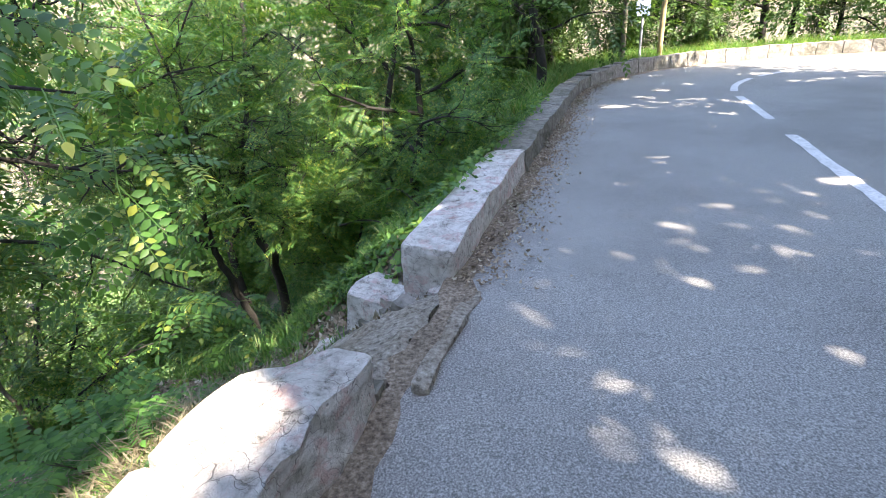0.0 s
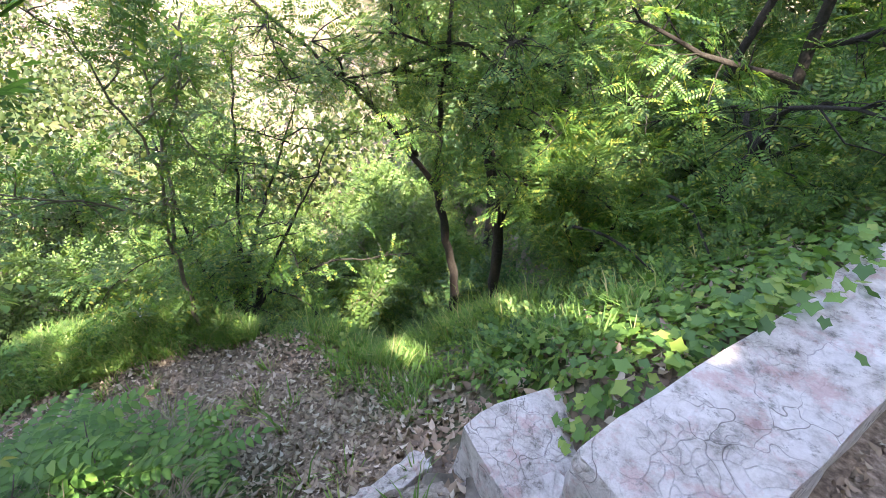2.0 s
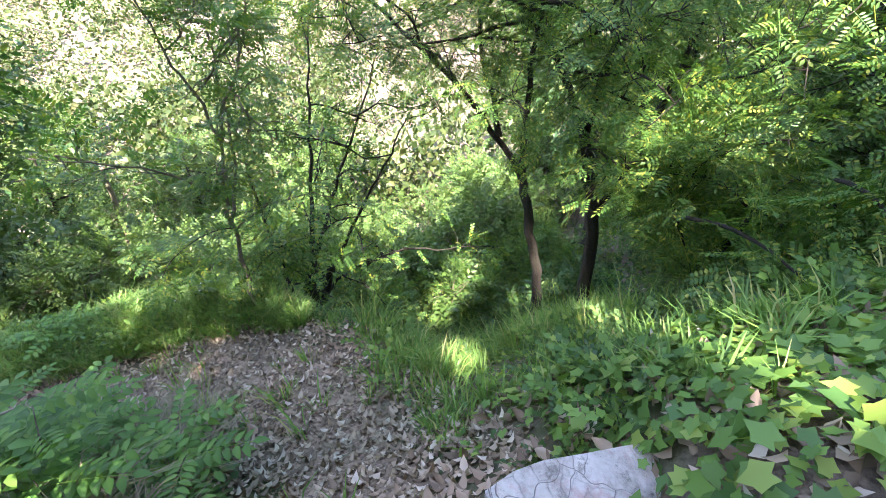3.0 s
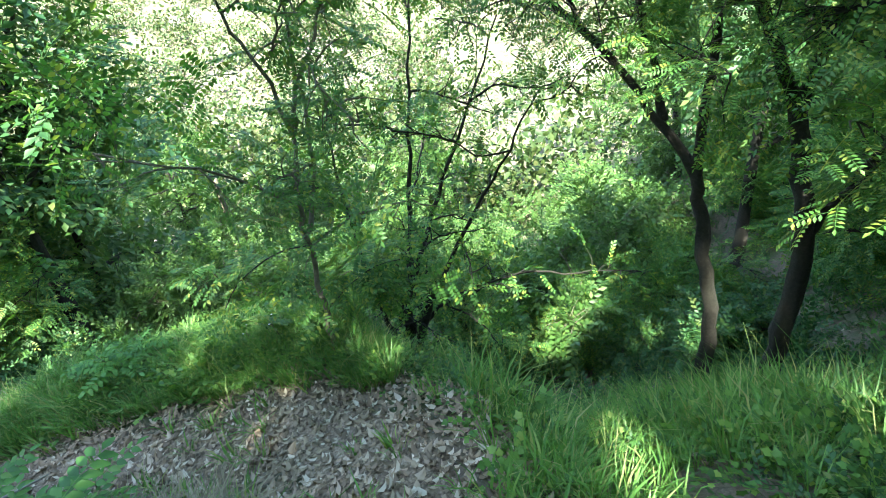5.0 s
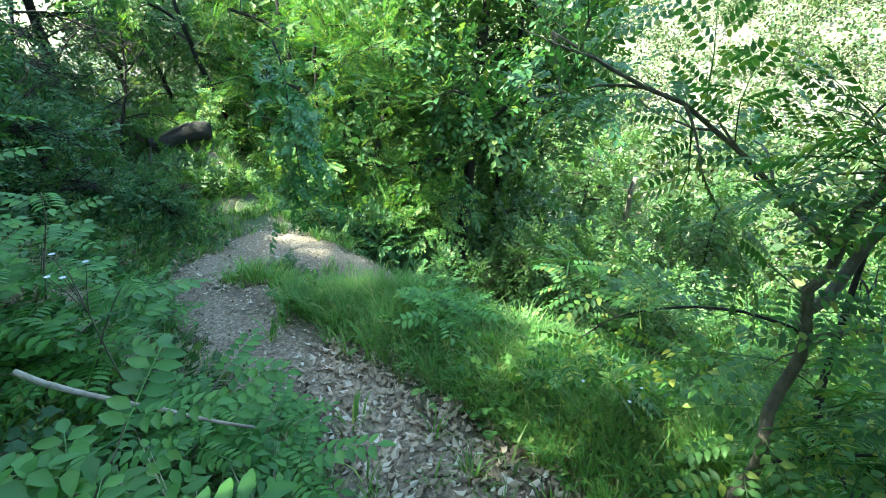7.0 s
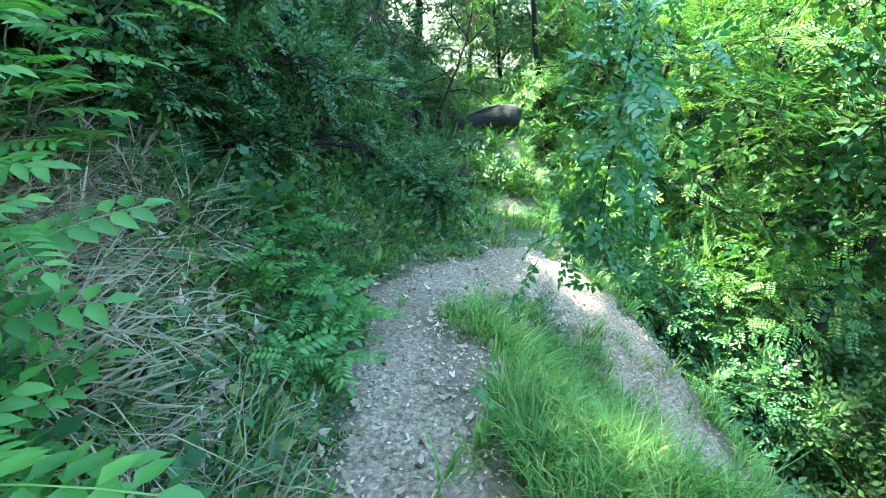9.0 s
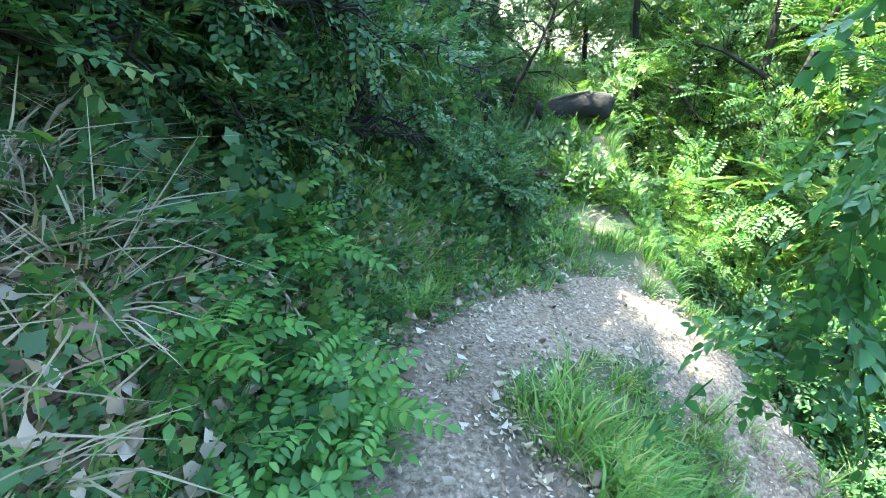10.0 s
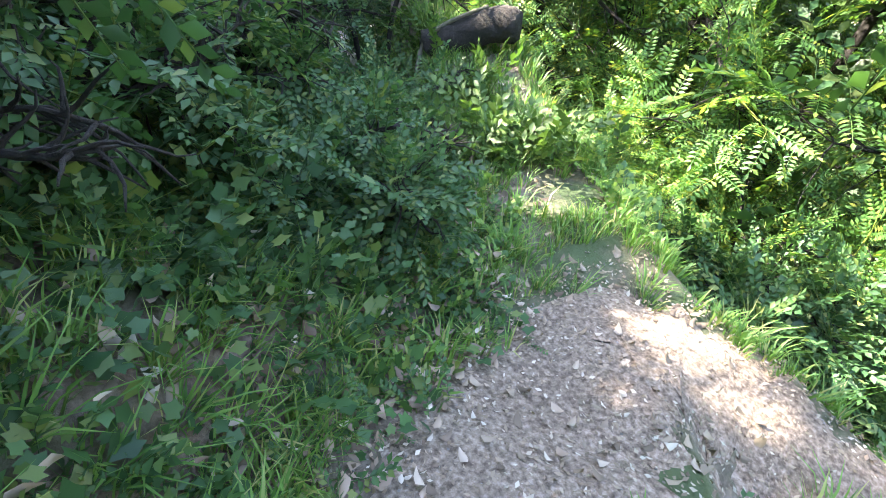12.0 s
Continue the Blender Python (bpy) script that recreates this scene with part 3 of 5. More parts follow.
for k, (s, d, w) in enumerate(((-0.22, 0.62, 0.13), (-0.38, 0.72, 0.1), (-0.1, 0.28, 0.12), (-0.45, 0.5, 0.08), (-0.3, 0.25, 0.09), (-0.55, 0.75, 0.07), (-1.45, 0.3, 0.16), (-1.5, 0.05, 0.1), (-0.35, 0.12, 0.1), (-0.5, 0.3, 0.12), (-0.25, 0.5, 0.09), (-0.48, 0.9, 0.1), (-0.2, 0.82, 0.08), (-0.6, 0.15, 0.06), (-0.4, 0.38, 0.07), (-0.15, 0.1, 0.07))):
    loose_stone("rubble_stone", s, d, (w * 1.3, w, w * 0.8), w * 0.6, 37 * k, STONE_DARK if k % 2 else STONE, 100 + k, "small broken rubble stone in the wall gap", (k * 7 % 20, 5), 3, 0.03)

# ---------------------------------------------------------------- trees
def line_through(points, per=5, r=None, wob=0.02):
    """A smooth line through a few points."""
    p = np.asarray(points, float)
    t = np.linspace(0, len(p) - 1, (len(p) - 1) * per + 1)
    i = np.clip(t.astype(int), 0, len(p) - 2)
    f = (t - i)[:, None]
    pad = np.vstack([2 * p[0] - p[1], p, 2 * p[-1] - p[-2]])
    a, b, c, d = pad[i], pad[i + 1], pad[i + 2], pad[i + 3]
    out = 0.5 * (2 * b + (c - a) * f + (2 * a - 5 * b + 4 * c - d) * f * f + (3 * b - a - 3 * c + d) * f ** 3)
    if r is not None:
        out[1:-1] += r.normal(size=(len(out) - 2, 3)) * wob
    return out


def build_tree(name, label, stems, limbs, kind, leafmat, barkmat, seed, twig_step=0.16, twig_scale=1.0, shoots=3, droop=0.03, bare=0.25, group="", sunny=False):
    """A tree: stems = list of (points, foot radius, top radius); limbs = (stem index, how far up 0..1, way, length, radius).
    Each stem and limb is a part; the leafy twigs on the side shoots are the crown."""
    r = np.random.default_rng(seed)
    foot = np.array(stems[0][0][0], float)
    ob = thing(name, label, "tree", foot, group)
    lines, places, ways = [], [], []
    for k, (pts, r0_, r1_) in enumerate(stems):
        ln = line_through(pts, 5, r, 0.012) - foot
        n = len(ln)
        rad = np.linspace(r0_, r1_, n) * (1 + 0.35 * np.exp(-np.arange(n) * 1.2))
        part_mesh("trunk", mesh_np("trunk", *tube(ln, rad, 9, 0.06, seed + k), barkmat), ob)
        lines.append((ln, rad))
    shoots_mesh = []
    for k, (which, up, way, length, rad0) in enumerate(limbs):
        ln, rad = lines[which]
        i = int(up * (len(ln) - 1))
        bl = bend(ln[i], way, length, 9, -0.02 if droop < 0 else droop, 0.16, r)
        part_mesh("branch", mesh_np("branch", *tube(bl, np.linspace(min(rad0, rad[i] * 0.9), 0.006, 10), 6, 0.05, seed + 50 + k), barkmat), ob)
        for j in range(2, 10):
            for _ in range(shoots):
                w = (bl[min(j, 9)] - bl[j - 1])
                w = w / np.linalg.norm(w) * 0.5 + r.normal(size=3) * 0.7
                sl = bend(bl[min(j, 9)], w, length * float(r.uniform(0.18, 0.42)), 5, droop, 0.2, r)
                shoots_mesh.append(tube(sl, np.linspace(0.007, 0.002, 6), 4))
                seg = np.linalg.norm(sl[-1] - sl[0])
                m = max(int(seg / twig_step), 1)
                for t in np.linspace(bare, 1, m + 1):
                    q_ = np.array([np.interp(t * 5, range(6), sl[:, c]) for c in range(3)])
                    places.append(q_)
                    ways.append((sl[-1] - sl[0]) / max(seg, 1e-3) * 0.6 + r.normal(size=3) * 0.65 + np.array([0, 0, 0.05]))
    if shoots_mesh:
        part_mesh("branchlet", mesh_np("branchlet", *merge(shoots_mesh), barkmat), ob)["kind"] = "stuff"
    if places:
        places, ways = np.array(places), np.array(ways)
        if sunny:
            keep = clear_of_sun(places + foot, 0.22)
            places, ways = places[keep], ways[keep]
        sc = r.uniform(0.7, 1.15, len(places)) * twig_scale
        part_mesh("crown", mesh_np("crown", *foliage(kind, places, ways, sc, r), leafmat), ob)["kind"] = "stuff"
    return ob


def ring_limbs(which, n, lo, hi, length, rad, seed, rise=0.35, lean=(0, 0, 0)):
    r = np.random.default_rng(seed)
    out = []
    for k in range(n):
        a = 2.4 * k + r.uniform(-0.4, 0.4)
        out.append((which, lo + (hi - lo) * k / max(n - 1, 1), np.array([math.cos(a), math.sin(a), rise + r.uniform(-0.2, 0.3)]) + np.array(lean), length * r.uniform(0.7, 1.15), rad))
    return out


def gz(x, y):
    return float(ground_z(x, y))


# two dark forked trees on the slope below the parapet
A0 = (-3.3, 6.3, gz(-3.3, 6.3) - 0.1)
build_tree("forked_tree", "dark slender tree with a forked leaning trunk on the slope", [
    ([A0, (-3.32, 6.33, -2.5), (-3.5, 6.3, -1.7), (-3.62, 6.25, -1.15)], 0.065, 0.048),
    ([(-3.62, 6.25, -1.15), (-4.2, 5.95, -0.35), (-4.9, 5.4, 0.45), (-5.5, 4.7, 1.3)], 0.036, 0.014),
    ([(-3.62, 6.25, -1.15), (-3.75, 6.4, -0.2), (-3.7, 6.5, 1.0), (-4.0, 6.6, 2.4)], 0.038, 0.015),
    ([(-3.9, 6.15, -0.75), (-4.4, 6.3, 0.2), (-4.7, 6.5, 1.3), (-5.3, 6.6, 2.2)], 0.03, 0.012)],
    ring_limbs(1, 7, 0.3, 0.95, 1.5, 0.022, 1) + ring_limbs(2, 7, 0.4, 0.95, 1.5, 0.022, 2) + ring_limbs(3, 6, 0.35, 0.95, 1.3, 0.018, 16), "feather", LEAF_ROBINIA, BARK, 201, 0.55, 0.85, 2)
B0 = (-3.05, 6.95, gz(-3.05, 6.95) - 0.1)
build_tree("forked_tree", "dark tree with a stout forked trunk on the slope", [
    ([B0, (-3.05, 6.95, -2.5), (-3.12, 6.95, -1.6), (-3.4, 6.98, -0.75)], 0.085, 0.066),
    ([(-3.4, 6.98, -0.75), (-3.75, 6.8, 0.0), (-4.25, 6.4, 0.9), (-4.5, 6.0, 2.1)], 0.044, 0.018),
    ([(-3.4, 6.98, -0.75), (-3.35, 7.2, 0.0), (-3.2, 7.6, 1.2), (-3.1, 7.9, 2.7)], 0.05, 0.022),
    ([(-3.12, 6.95, -1.75), (-2.95, 7.2, -1.2), (-2.85, 7.6, -0.3), (-2.7, 8.0, 0.9)], 0.045, 0.02)],
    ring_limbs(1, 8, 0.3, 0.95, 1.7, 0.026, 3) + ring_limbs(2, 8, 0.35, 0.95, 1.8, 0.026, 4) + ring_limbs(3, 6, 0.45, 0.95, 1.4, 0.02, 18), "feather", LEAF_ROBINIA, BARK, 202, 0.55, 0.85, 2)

# many-stemmed ivy-clad tree below the path
C0 = (-5.12, 4.02, gz(-5.12, 4.02) - 0.1)
cz = C0[2]
build_tree("ivy_tree", "many-stemmed tree with dark ivy-clad trunks", [
    ([C0, (-5.14, 4.05, cz + 0.35), (-5.12, 4.12, cz + 0.7), (-5.1, 4.2, cz + 1.0)], 0.11, 0.06),
    ([(-5.06, 4.08, cz), (-4.98, 4.18, cz + 0.4), (-4.92, 4.35, cz + 0.9)], 0.06, 0.04),
    ([(-5.1, 4.2, cz + 0.95), (-5.2, 4.35, cz + 1.7), (-5.25, 4.5, cz + 2.6), (-5.3, 4.7, cz + 3.6)], 0.03, 0.008),
    ([(-5.1, 4.2, cz + 0.95), (-5.02, 4.5, cz + 1.7), (-4.95, 4.9, cz + 2.5), (-4.95, 5.3, cz + 3.3)], 0.026, 0.007),
    ([(-4.92, 4.35, cz + 0.85), (-4.8, 4.7, cz + 1.5), (-4.7, 5.1, cz + 2.1), (-4.65, 5.5, cz + 2.7)], 0.024, 0.006),
    ([(-5.2, 4.0, cz), (-5.3, 3.85, cz + 0.8), (-5.45, 3.8, cz + 1.8), (-5.5, 3.75, cz + 2.8)], 0.03, 0.008),
    ([(-5.05, 4.1, cz + 0.35), (-4.9, 4.6, cz + 0.75), (-4.6, 5.2, cz + 0.95), (-4.4, 5.9, cz + 0.8)], 0.022, 0.006)],
    ring_limbs(0, 5, 0.3, 0.95, 0.7, 0.014, 5) + ring_limbs(1, 4, 0.3, 0.95, 0.7, 0.014, 6) + ring_limbs(2, 5, 0.25, 0.95, 0.9, 0.012, 7) + ring_limbs(3, 5, 0.25, 0.95, 0.9, 0.012, 8) + ring_limbs(4, 4, 0.3, 0.95, 0.8, 0.01, 13)
    + ring_limbs(5, 4, 0.4, 0.95, 0.8, 0.01, 14) + ring_limbs(6, 4, 0.4, 0.95, 0.7, 0.01, 17), "small", LEAF_ROBINIA, BARK, 203, 0.3, 0.7, 1)

# slim grey tree at the path's edge
D0 = (-3.94, 3.22, gz(-3.94, 3.22) - 0.08)
build_tree("slim_tree", "slim grey-barked young tree at the edge of the footpath", [
    ([D0, (-4.02, 3.24, -1.5), (-4.17, 3.27, -1.03), (-4.25, 3.3, -0.72), (-4.27, 3.38, -0.3)], 0.021, 0.013),
    ([(-4.27, 3.38, -0.3), (-4.3, 3.5, 0.0), (-4.35, 3.72, 0.3), (-4.5, 3.95, 0.9)], 0.016, 0.007),
    ([(-4.27, 3.38, -0.3), (-4.32, 3.33, 0.0), (-4.36, 3.2, 0.4), (-4.5, 3.1, 0.9)], 0.015, 0.006),
    ([(-4.17, 3.27, -1.03), (-4.35, 3.4, -0.75), (-4.45, 3.5, -0.3), (-4.5, 3.55, 0.5)], 0.02, 0.008)],
    [(0, 0.72, np.array((-0.5, -0.75, 0.45)), 1.2, 0.012), (0, 0.5, np.array((-0.2, 0.9, 0.2)), 0.9, 0.01)] + ring_limbs(1, 3, 0.45, 0.95, 0.8, 0.008, 9) + ring_limbs(2, 3, 0.45, 0.95, 0.8, 0.008, 10) + ring_limbs(3, 2, 0.5, 0.95, 0.7, 0.008, 12), "feather_fine", LEAF_ROBINIA, BARK_PALE, 204, 0.8, 0.8, 1)
# ---------------------------------------------------------------- sun gaps
# places on the road, wall and path that the sun reaches: x, y, z, radius
SUNNY = [(0.68, 2.19, -0.16, 0.12), (0.95, 1.54, -0.2, 0.15), (2.06, 3.08, -0.1, 0.07), (2.4, 3.14, -0.1, 0.08), (2.1, 2.1, -0.16, 0.1), (1.4, 1.3, -0.2, 0.08), (2.52, 5.76, 0.04, 0.12),
         (3.12, 5.9, 0.05, 0.1), (1.8, 4.86, 0, 0.07), (3.8, 4.6, 0, 0.1), (-0.15, 3.9, 0.2, 0.2), (-0.6, 1.5, 0.15, 0.3), (-0.9, 1.1, 0.15, 0.3)]
# on the turn of the footpath: x, y, radius
for x_, y_, w_ in ((-6.62, -1.85, 0.09), (-6.7, -1.66, 0.12), (-6.79, -1.5, 0.09), (-6.75, -1.08, 0.13), (-6.87, -2.85, 0.13), (-6.78, -2.6, 0.1), (-6.6, -2.35, 0.05), (-6.13, -1.38, 0.03), (-6.33, -1.5, 0.03), (-6.02, -1.55, 0.02),
                   (-6.24, -1.2, 0.03), (-5.3, -1.3, 0.02), (-7.2, -2.0, 0.14), (-7.3, -3.3, 0.2), (-7.7, -4.0, 0.25), (-8.4, -5.5, 0.4)):
    SUNNY.append((x_, y_, gz(x_, y_), w_))
for k_ in range(6):
    h_ = np.array([(k_ * 0.618) % 1, (k_ * 0.414 + 0.1) % 1])
    p_ = at_sd(np.array(-2.2 + 5.6 * h_[0]), np.array(0.9 + 3.0 * h_[1]), 0.2)
    SUNNY.append((*[float(v) for v in p_], 0.08 + 0.12 * ((k_ * 0.73) % 1)))
for k_ in range(22):
    h_ = np.array([(k_ * 0.618) % 1, (k_ * 0.414 + 0.2) % 1])
    p_ = xy(np.array(5.5 + 14 * h_[0]), np.array(-5.6 * h_[1] + 0.5))
    SUNNY.append((float(p_[0]), float(p_[1]), float(road_z(p_[1])) + 0.1, 0.10 + 0.16 * ((k_ * 0.73) % 1)))
# sun on the crowns below the wall
for k_ in range(12):
    p_ = at_sd(np.array(-0.5 + 6.5 * ((k_ * 0.618) % 1)), np.array(3.2 + 3.6 * ((k_ * 0.414) % 1)), 1.0 + 2.4 * ((k_ * 0.27) % 1))
    SUNNY.append((*[float(v) for v in p_], 0.35))
# dappled sun on the outer edge of the path
for k_ in range(12):
    p_ = at_sd(np.array(-4.3 + 3.2 * ((k_ * 0.618) % 1)), np.array(4.1 + 1.2 * ((k_ * 0.414) % 1)), 0.25)
    SUNNY.append((*[float(v) for v in p_], 0.05 + 0.08 * ((k_ * 0.73) % 1)))
# sun on the shrubs below the turn of the path
for k_ in range(14):
    p_ = at_sd(np.array(-11.5 + 5.5 * ((k_ * 0.618) % 1)), np.array(6.0 + 3.2 * ((k_ * 0.414) % 1)), 0.4 + 1.4 * ((k_ * 0.27) % 1))
    SUNNY.append((*[float(v) for v in p_], 0.38))
SUNNY = np.array(SUNNY)


def clear_of_sun(p, slack=0.0):
    """True for places that do not stand between the sun and a sunny spot."""
    s_ = np.array(SUN_TO)
    keep = np.ones(len(p), bool)
    for c in SUNNY:
        w = p - c[:3]
        t = w @ s_
        keep &= (np.linalg.norm(w - t[:, None] * s_, axis=1) > c[3] + slack) | (t < 0.5)
    return keep


# thin dark tree behind the ivy, and an ivy-grown dead trunk
G0 = at_sd(np.array(2.9), np.array(1.8), -0.1)
build_tree("slope_tree", "dark thin-trunked tree in the shade below the wall", [([G0, G0 + (0.05, 0.1, 0.8), G0 + (0.2, 0.2, 1.7), G0 + (0.1, 0.5, 3.2)], 0.075, 0.03)],
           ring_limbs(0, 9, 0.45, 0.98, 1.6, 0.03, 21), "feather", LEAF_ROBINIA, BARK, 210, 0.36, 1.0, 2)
E0 = at_sd(np.array(-5.2), np.array(12.0), -0.1)
build_tree("dead_trunk", "pale broken trunk wrapped in dead ivy stems", [([E0, E0 + (0.1, 0.05, 1.2), E0 + (0.05, 0.2, 2.6), E0 + (0.2, 0.3, 4.2)], 0.13, 0.05), ([E0 + (0.2, 0.1, 0), E0 + (0.4, 0.0, 1.3), E0 + (0.3, 0.3, 3.0)], 0.07, 0.03)],
           ring_limbs(0, 8, 0.3, 0.95, 0.9, 0.02, 22), "small", LEAF_WOOD, BARK_PALE, 211, 0.3)


# tall trees on the upper side of the road, whose crowns reach over it
# they stand out of view, added to shade the road and path
def shade_tree(s, d, height, reach, leaves, seed):
    r = np.random.default_rng(seed)
    foot = at_sd(np.array(s), np.array(d), -0.2)
    ob = thing("unseen_shade_tree", "tall broadleaf tree above the road, added out of view for shade", "tree", foot, "trees above the road")
    stem = line_through([(0, 0, 0), (0.1, 0.1, height * 0.3), (0.3, -0.2, height * 0.62), (0.1, 0.3, height)], 5, r, 0.03)
    part_mesh("trunk", mesh_np("trunk", *tube(stem, np.linspace(0.24, 0.05, len(stem)), 10, 0.05, seed), BARK), ob)
    pl = []
    for k in range(12):
        a = 2.4 * k
        w = np.array([math.cos(a), math.sin(a), 0.15])
        bl = bend(stem[4 + k], w, reach * r.uniform(0.7, 1.0), 9, 0.02, 0.12, r)
        part_mesh("branch", mesh_np("branch", *tube(bl, np.linspace(0.07, 0.01, 10), 6, 0.05, seed + k), BARK), ob)
        pl.append(bl[2:])
    pl = np.concatenate(pl)
    base = pl[r.integers(0, len(pl), leaves)] + r.normal(size=(leaves, 3)) * (0.7, 0.7, 0.6)
    base = base[clear_of_sun(base + foot, 0.06)]
    m = frames_of(base, unit(len(base), r), unit(len(base), r), r.uniform(0.8, 1.3, len(base)))
    part_mesh("crown", mesh_np("crown", *many(leaf_small(0.26, 0.17), m), LEAF_WOOD), ob)["kind"] = "stuff"


for k in range(14):
    shade_tree(-27 + 3.0 * k, -8.3 - 1.6 * (k % 2), 13.0 + (k * 37 % 5) * 0.5, 3.4, 12500, 300 + k)


# ---------------------------------------------------------------- footpath
def trail_sheet(name, line, widths, lift, material, label, seed):
    r = np.random.default_rng(seed)
    c = line_through(np.c_[line[:, :2], np.zeros(len(line))], 12)[:, :2]
    t = np.gradient(c, axis=0)
    t /= np.linalg.norm(t, axis=1, keepdims=True)
    side = np.c_[-t[:, 1], t[:, 0]]
    m = 9
    w = np.linspace(-1, 1, m)
    width = np.interp(np.linspace(0, len(line) - 1, len(c)), np.arange(len(line)), widths)
    off = width[:, None] * (1 + 0.12 * np.sin(np.arange(len(c)) * 0.9 + seed))[:, None] * w[None] + 0.03 * r.normal(size=(len(c), m))
    p = c[:, None] + side[:, None] * off[..., None]
    q3 = at_sd(p[..., 0], p[..., 1], lift)
    q3[..., 2] -= 0.03 * np.abs(w) ** 4
    a, b = np.meshgrid(np.arange(len(c) - 1), np.arange(m - 1), indexing="ij")
    k = (a * m + b).ravel()
    ob = new(name, mesh_np(name, q3.reshape(-1, 3), np.c_[k, k + 1, k + m + 1, k + m], material))
    return tagged(ob, label, "path", kind="structure")


trail_sheet("footpath", TRAIL[:13], [0.36, 0.36, 0.36, 0.36, 0.36, 0.34, 0.32, 0.29, 0.27, 0.38, 0.56, 0.52, 0.36], 0.014, SOIL, "trodden earth footpath strewn with dead leaves", 1)
trail_sheet("footpath", LOWER, [0.42, 0.42, 0.4, 0.36, 0.36, 0.36, 0.36], 0.02, SOIL, "trodden earth footpath branching downhill", 2)


def scatter(n, s_rng, d_rng, density, seed):
    """Places on the ground, kept with the chance that density(s, d, gap to path) gives."""
    r = np.random.default_rng(seed)
    s, d = r.uniform(*s_rng, n), r.uniform(*d_rng, n)
    g, _ = to_line(s, d, TRAIL)
    g2, _ = to_line(s, d, LOWER)
    g = np.minimum(g, g2 + 0.05)
    keep = r.uniform(size=n) < density(s, d, g)
    return at_sd(s[keep], d[keep]), s[keep], d[keep], r


def normals(p, e=0.08):
    dzx = (ground_z(p[:, 0] + e, p[:, 1]) - ground_z(p[:, 0] - e, p[:, 1])) / (2 * e)
    dzy = (ground_z(p[:, 0], p[:, 1] + e) - ground_z(p[:, 0], p[:, 1] - e)) / (2 * e)
    n = np.c_[-dzx, -dzy, np.ones(len(p))]
    return n / np.linalg.norm(n, axis=1, keepdims=True)


def flat_scatter(name, label, category, tpl, material, places, r, size, tilt, lift):
    n = normals(places)
    ups = n + r.normal(size=n.shape) * tilt
    ups /= np.linalg.norm(ups, axis=1, keepdims=True)
    ahead = np.cross(ups, unit(len(places), r))
    m = frames_of(places + n * (lift * r.uniform(0.4, 1.4, len(places)))[:, None], ahead, ups, r.uniform(*size, len(places)))
    return tagged(new(name, mesh_np(name, *many(tpl, m), material)), label, category, kind="stuff")


def patchy(s, d, k=1.3, c=0.0):
    return smooth(-0.25, 0.35, np.sin(k * 2.1 * s + 1.3 * d + c) * np.cos(k * 1.7 * d - 0.8 * s + c) + c * 0.1)


# dead leaves: thick on the path, thin on the slopes
p, s, d, r = scatter(60000, (-13, 5), (0.3, 7.5), lambda s, d, g: np.where((g < 0.7) & (s > -7), np.where(s < -3.6, 0.08, 0.75), 0.12) * np.where((s > -2.0) & (d < 1.1), 0.2, 1.0), 400)
flat_scatter("leaf_litter", "curled brown dead leaves strewn over path and slope", "leaf litter", leaf(0.062, 0.036, -0.7, -0.25), DEAD_LEAF, p, r, (0.5, 1.25), 0.3, 0.022)
p, s, d, r = scatter(52000, (-6.9, 0.3), (0.2, 5.3), lambda s, d, g: np.where(g < 0.72, np.where(s < -3.6, 0.05, 0.85), 0.0) * np.where(d < 1.1, 0.12, 1.0), 405)
flat_scatter("leaf_litter", "thick layer of broken brown leaves on the path", "leaf litter", leaf(0.058, 0.034, -0.7, -0.25), DEAD_LEAF, p, r, (0.35, 1.1), 0.32, 0.03)
r = np.random.default_rng(401)
s, d = r.uniform(-0.4, 12.0, 4600), -np.abs(r.normal(size=4600)) * 0.22 - 0.02
pp = xy(s, d)
p = np.c_[pp, road_z(pp[:, 1]) + 0.012]
flat_scatter("leaf_litter", "dry brown leaves gathered along the road edge", "leaf litter", leaf(0.042, 0.024, -0.7, -0.25), DEAD_LEAF, p, r, (0.4, 1.1), 0.35, 0.01)
p, s, d, r = scatter(40000, (-7.2, -2.8), (2.6, 6.2), lambda s, d, g: np.where(g < 0.6, 0.6, 0.0), 406)
flat_scatter("leaf_litter", "small crumbs of dead leaves trodden into the path", "leaf litter", leaf_small(0.03, 0.016, -0.5), DEAD_LEAF, p, r, (0.4, 1.1), 0.35, 0.02)
p, s, d, r = scatter(42000, (-8, 1), (0.0, 6.2), lambda s, d, g: np.where(g < 0.42, 0.4, 0.02), 402)
rock = (np.array([(1, 0, 0), (-1, 0.2, 0), (0.1, 0.8, 0), (0, -0.8, 0.1), (0.1, 0, 0.6), (0, 0, -0.4)], float) * 0.011, np.array([(0, 2, 4), (2, 1, 4), (1, 3, 4), (3, 0, 4), (2, 0, 5), (1, 2, 5), (3, 1, 5), (0, 3, 5)]))
flat_scatter("gravel", "small grey pebbles and grit in the trodden soil", "gravel", rock, STONE_DARK, p, r, (0.25, 1.0), 0.5, 0.008)


def uphill(s, d):
    """True on the bank side of the footpath."""
    return d < np.interp(s, TRAIL[::-1, 0], TRAIL[::-1, 1])


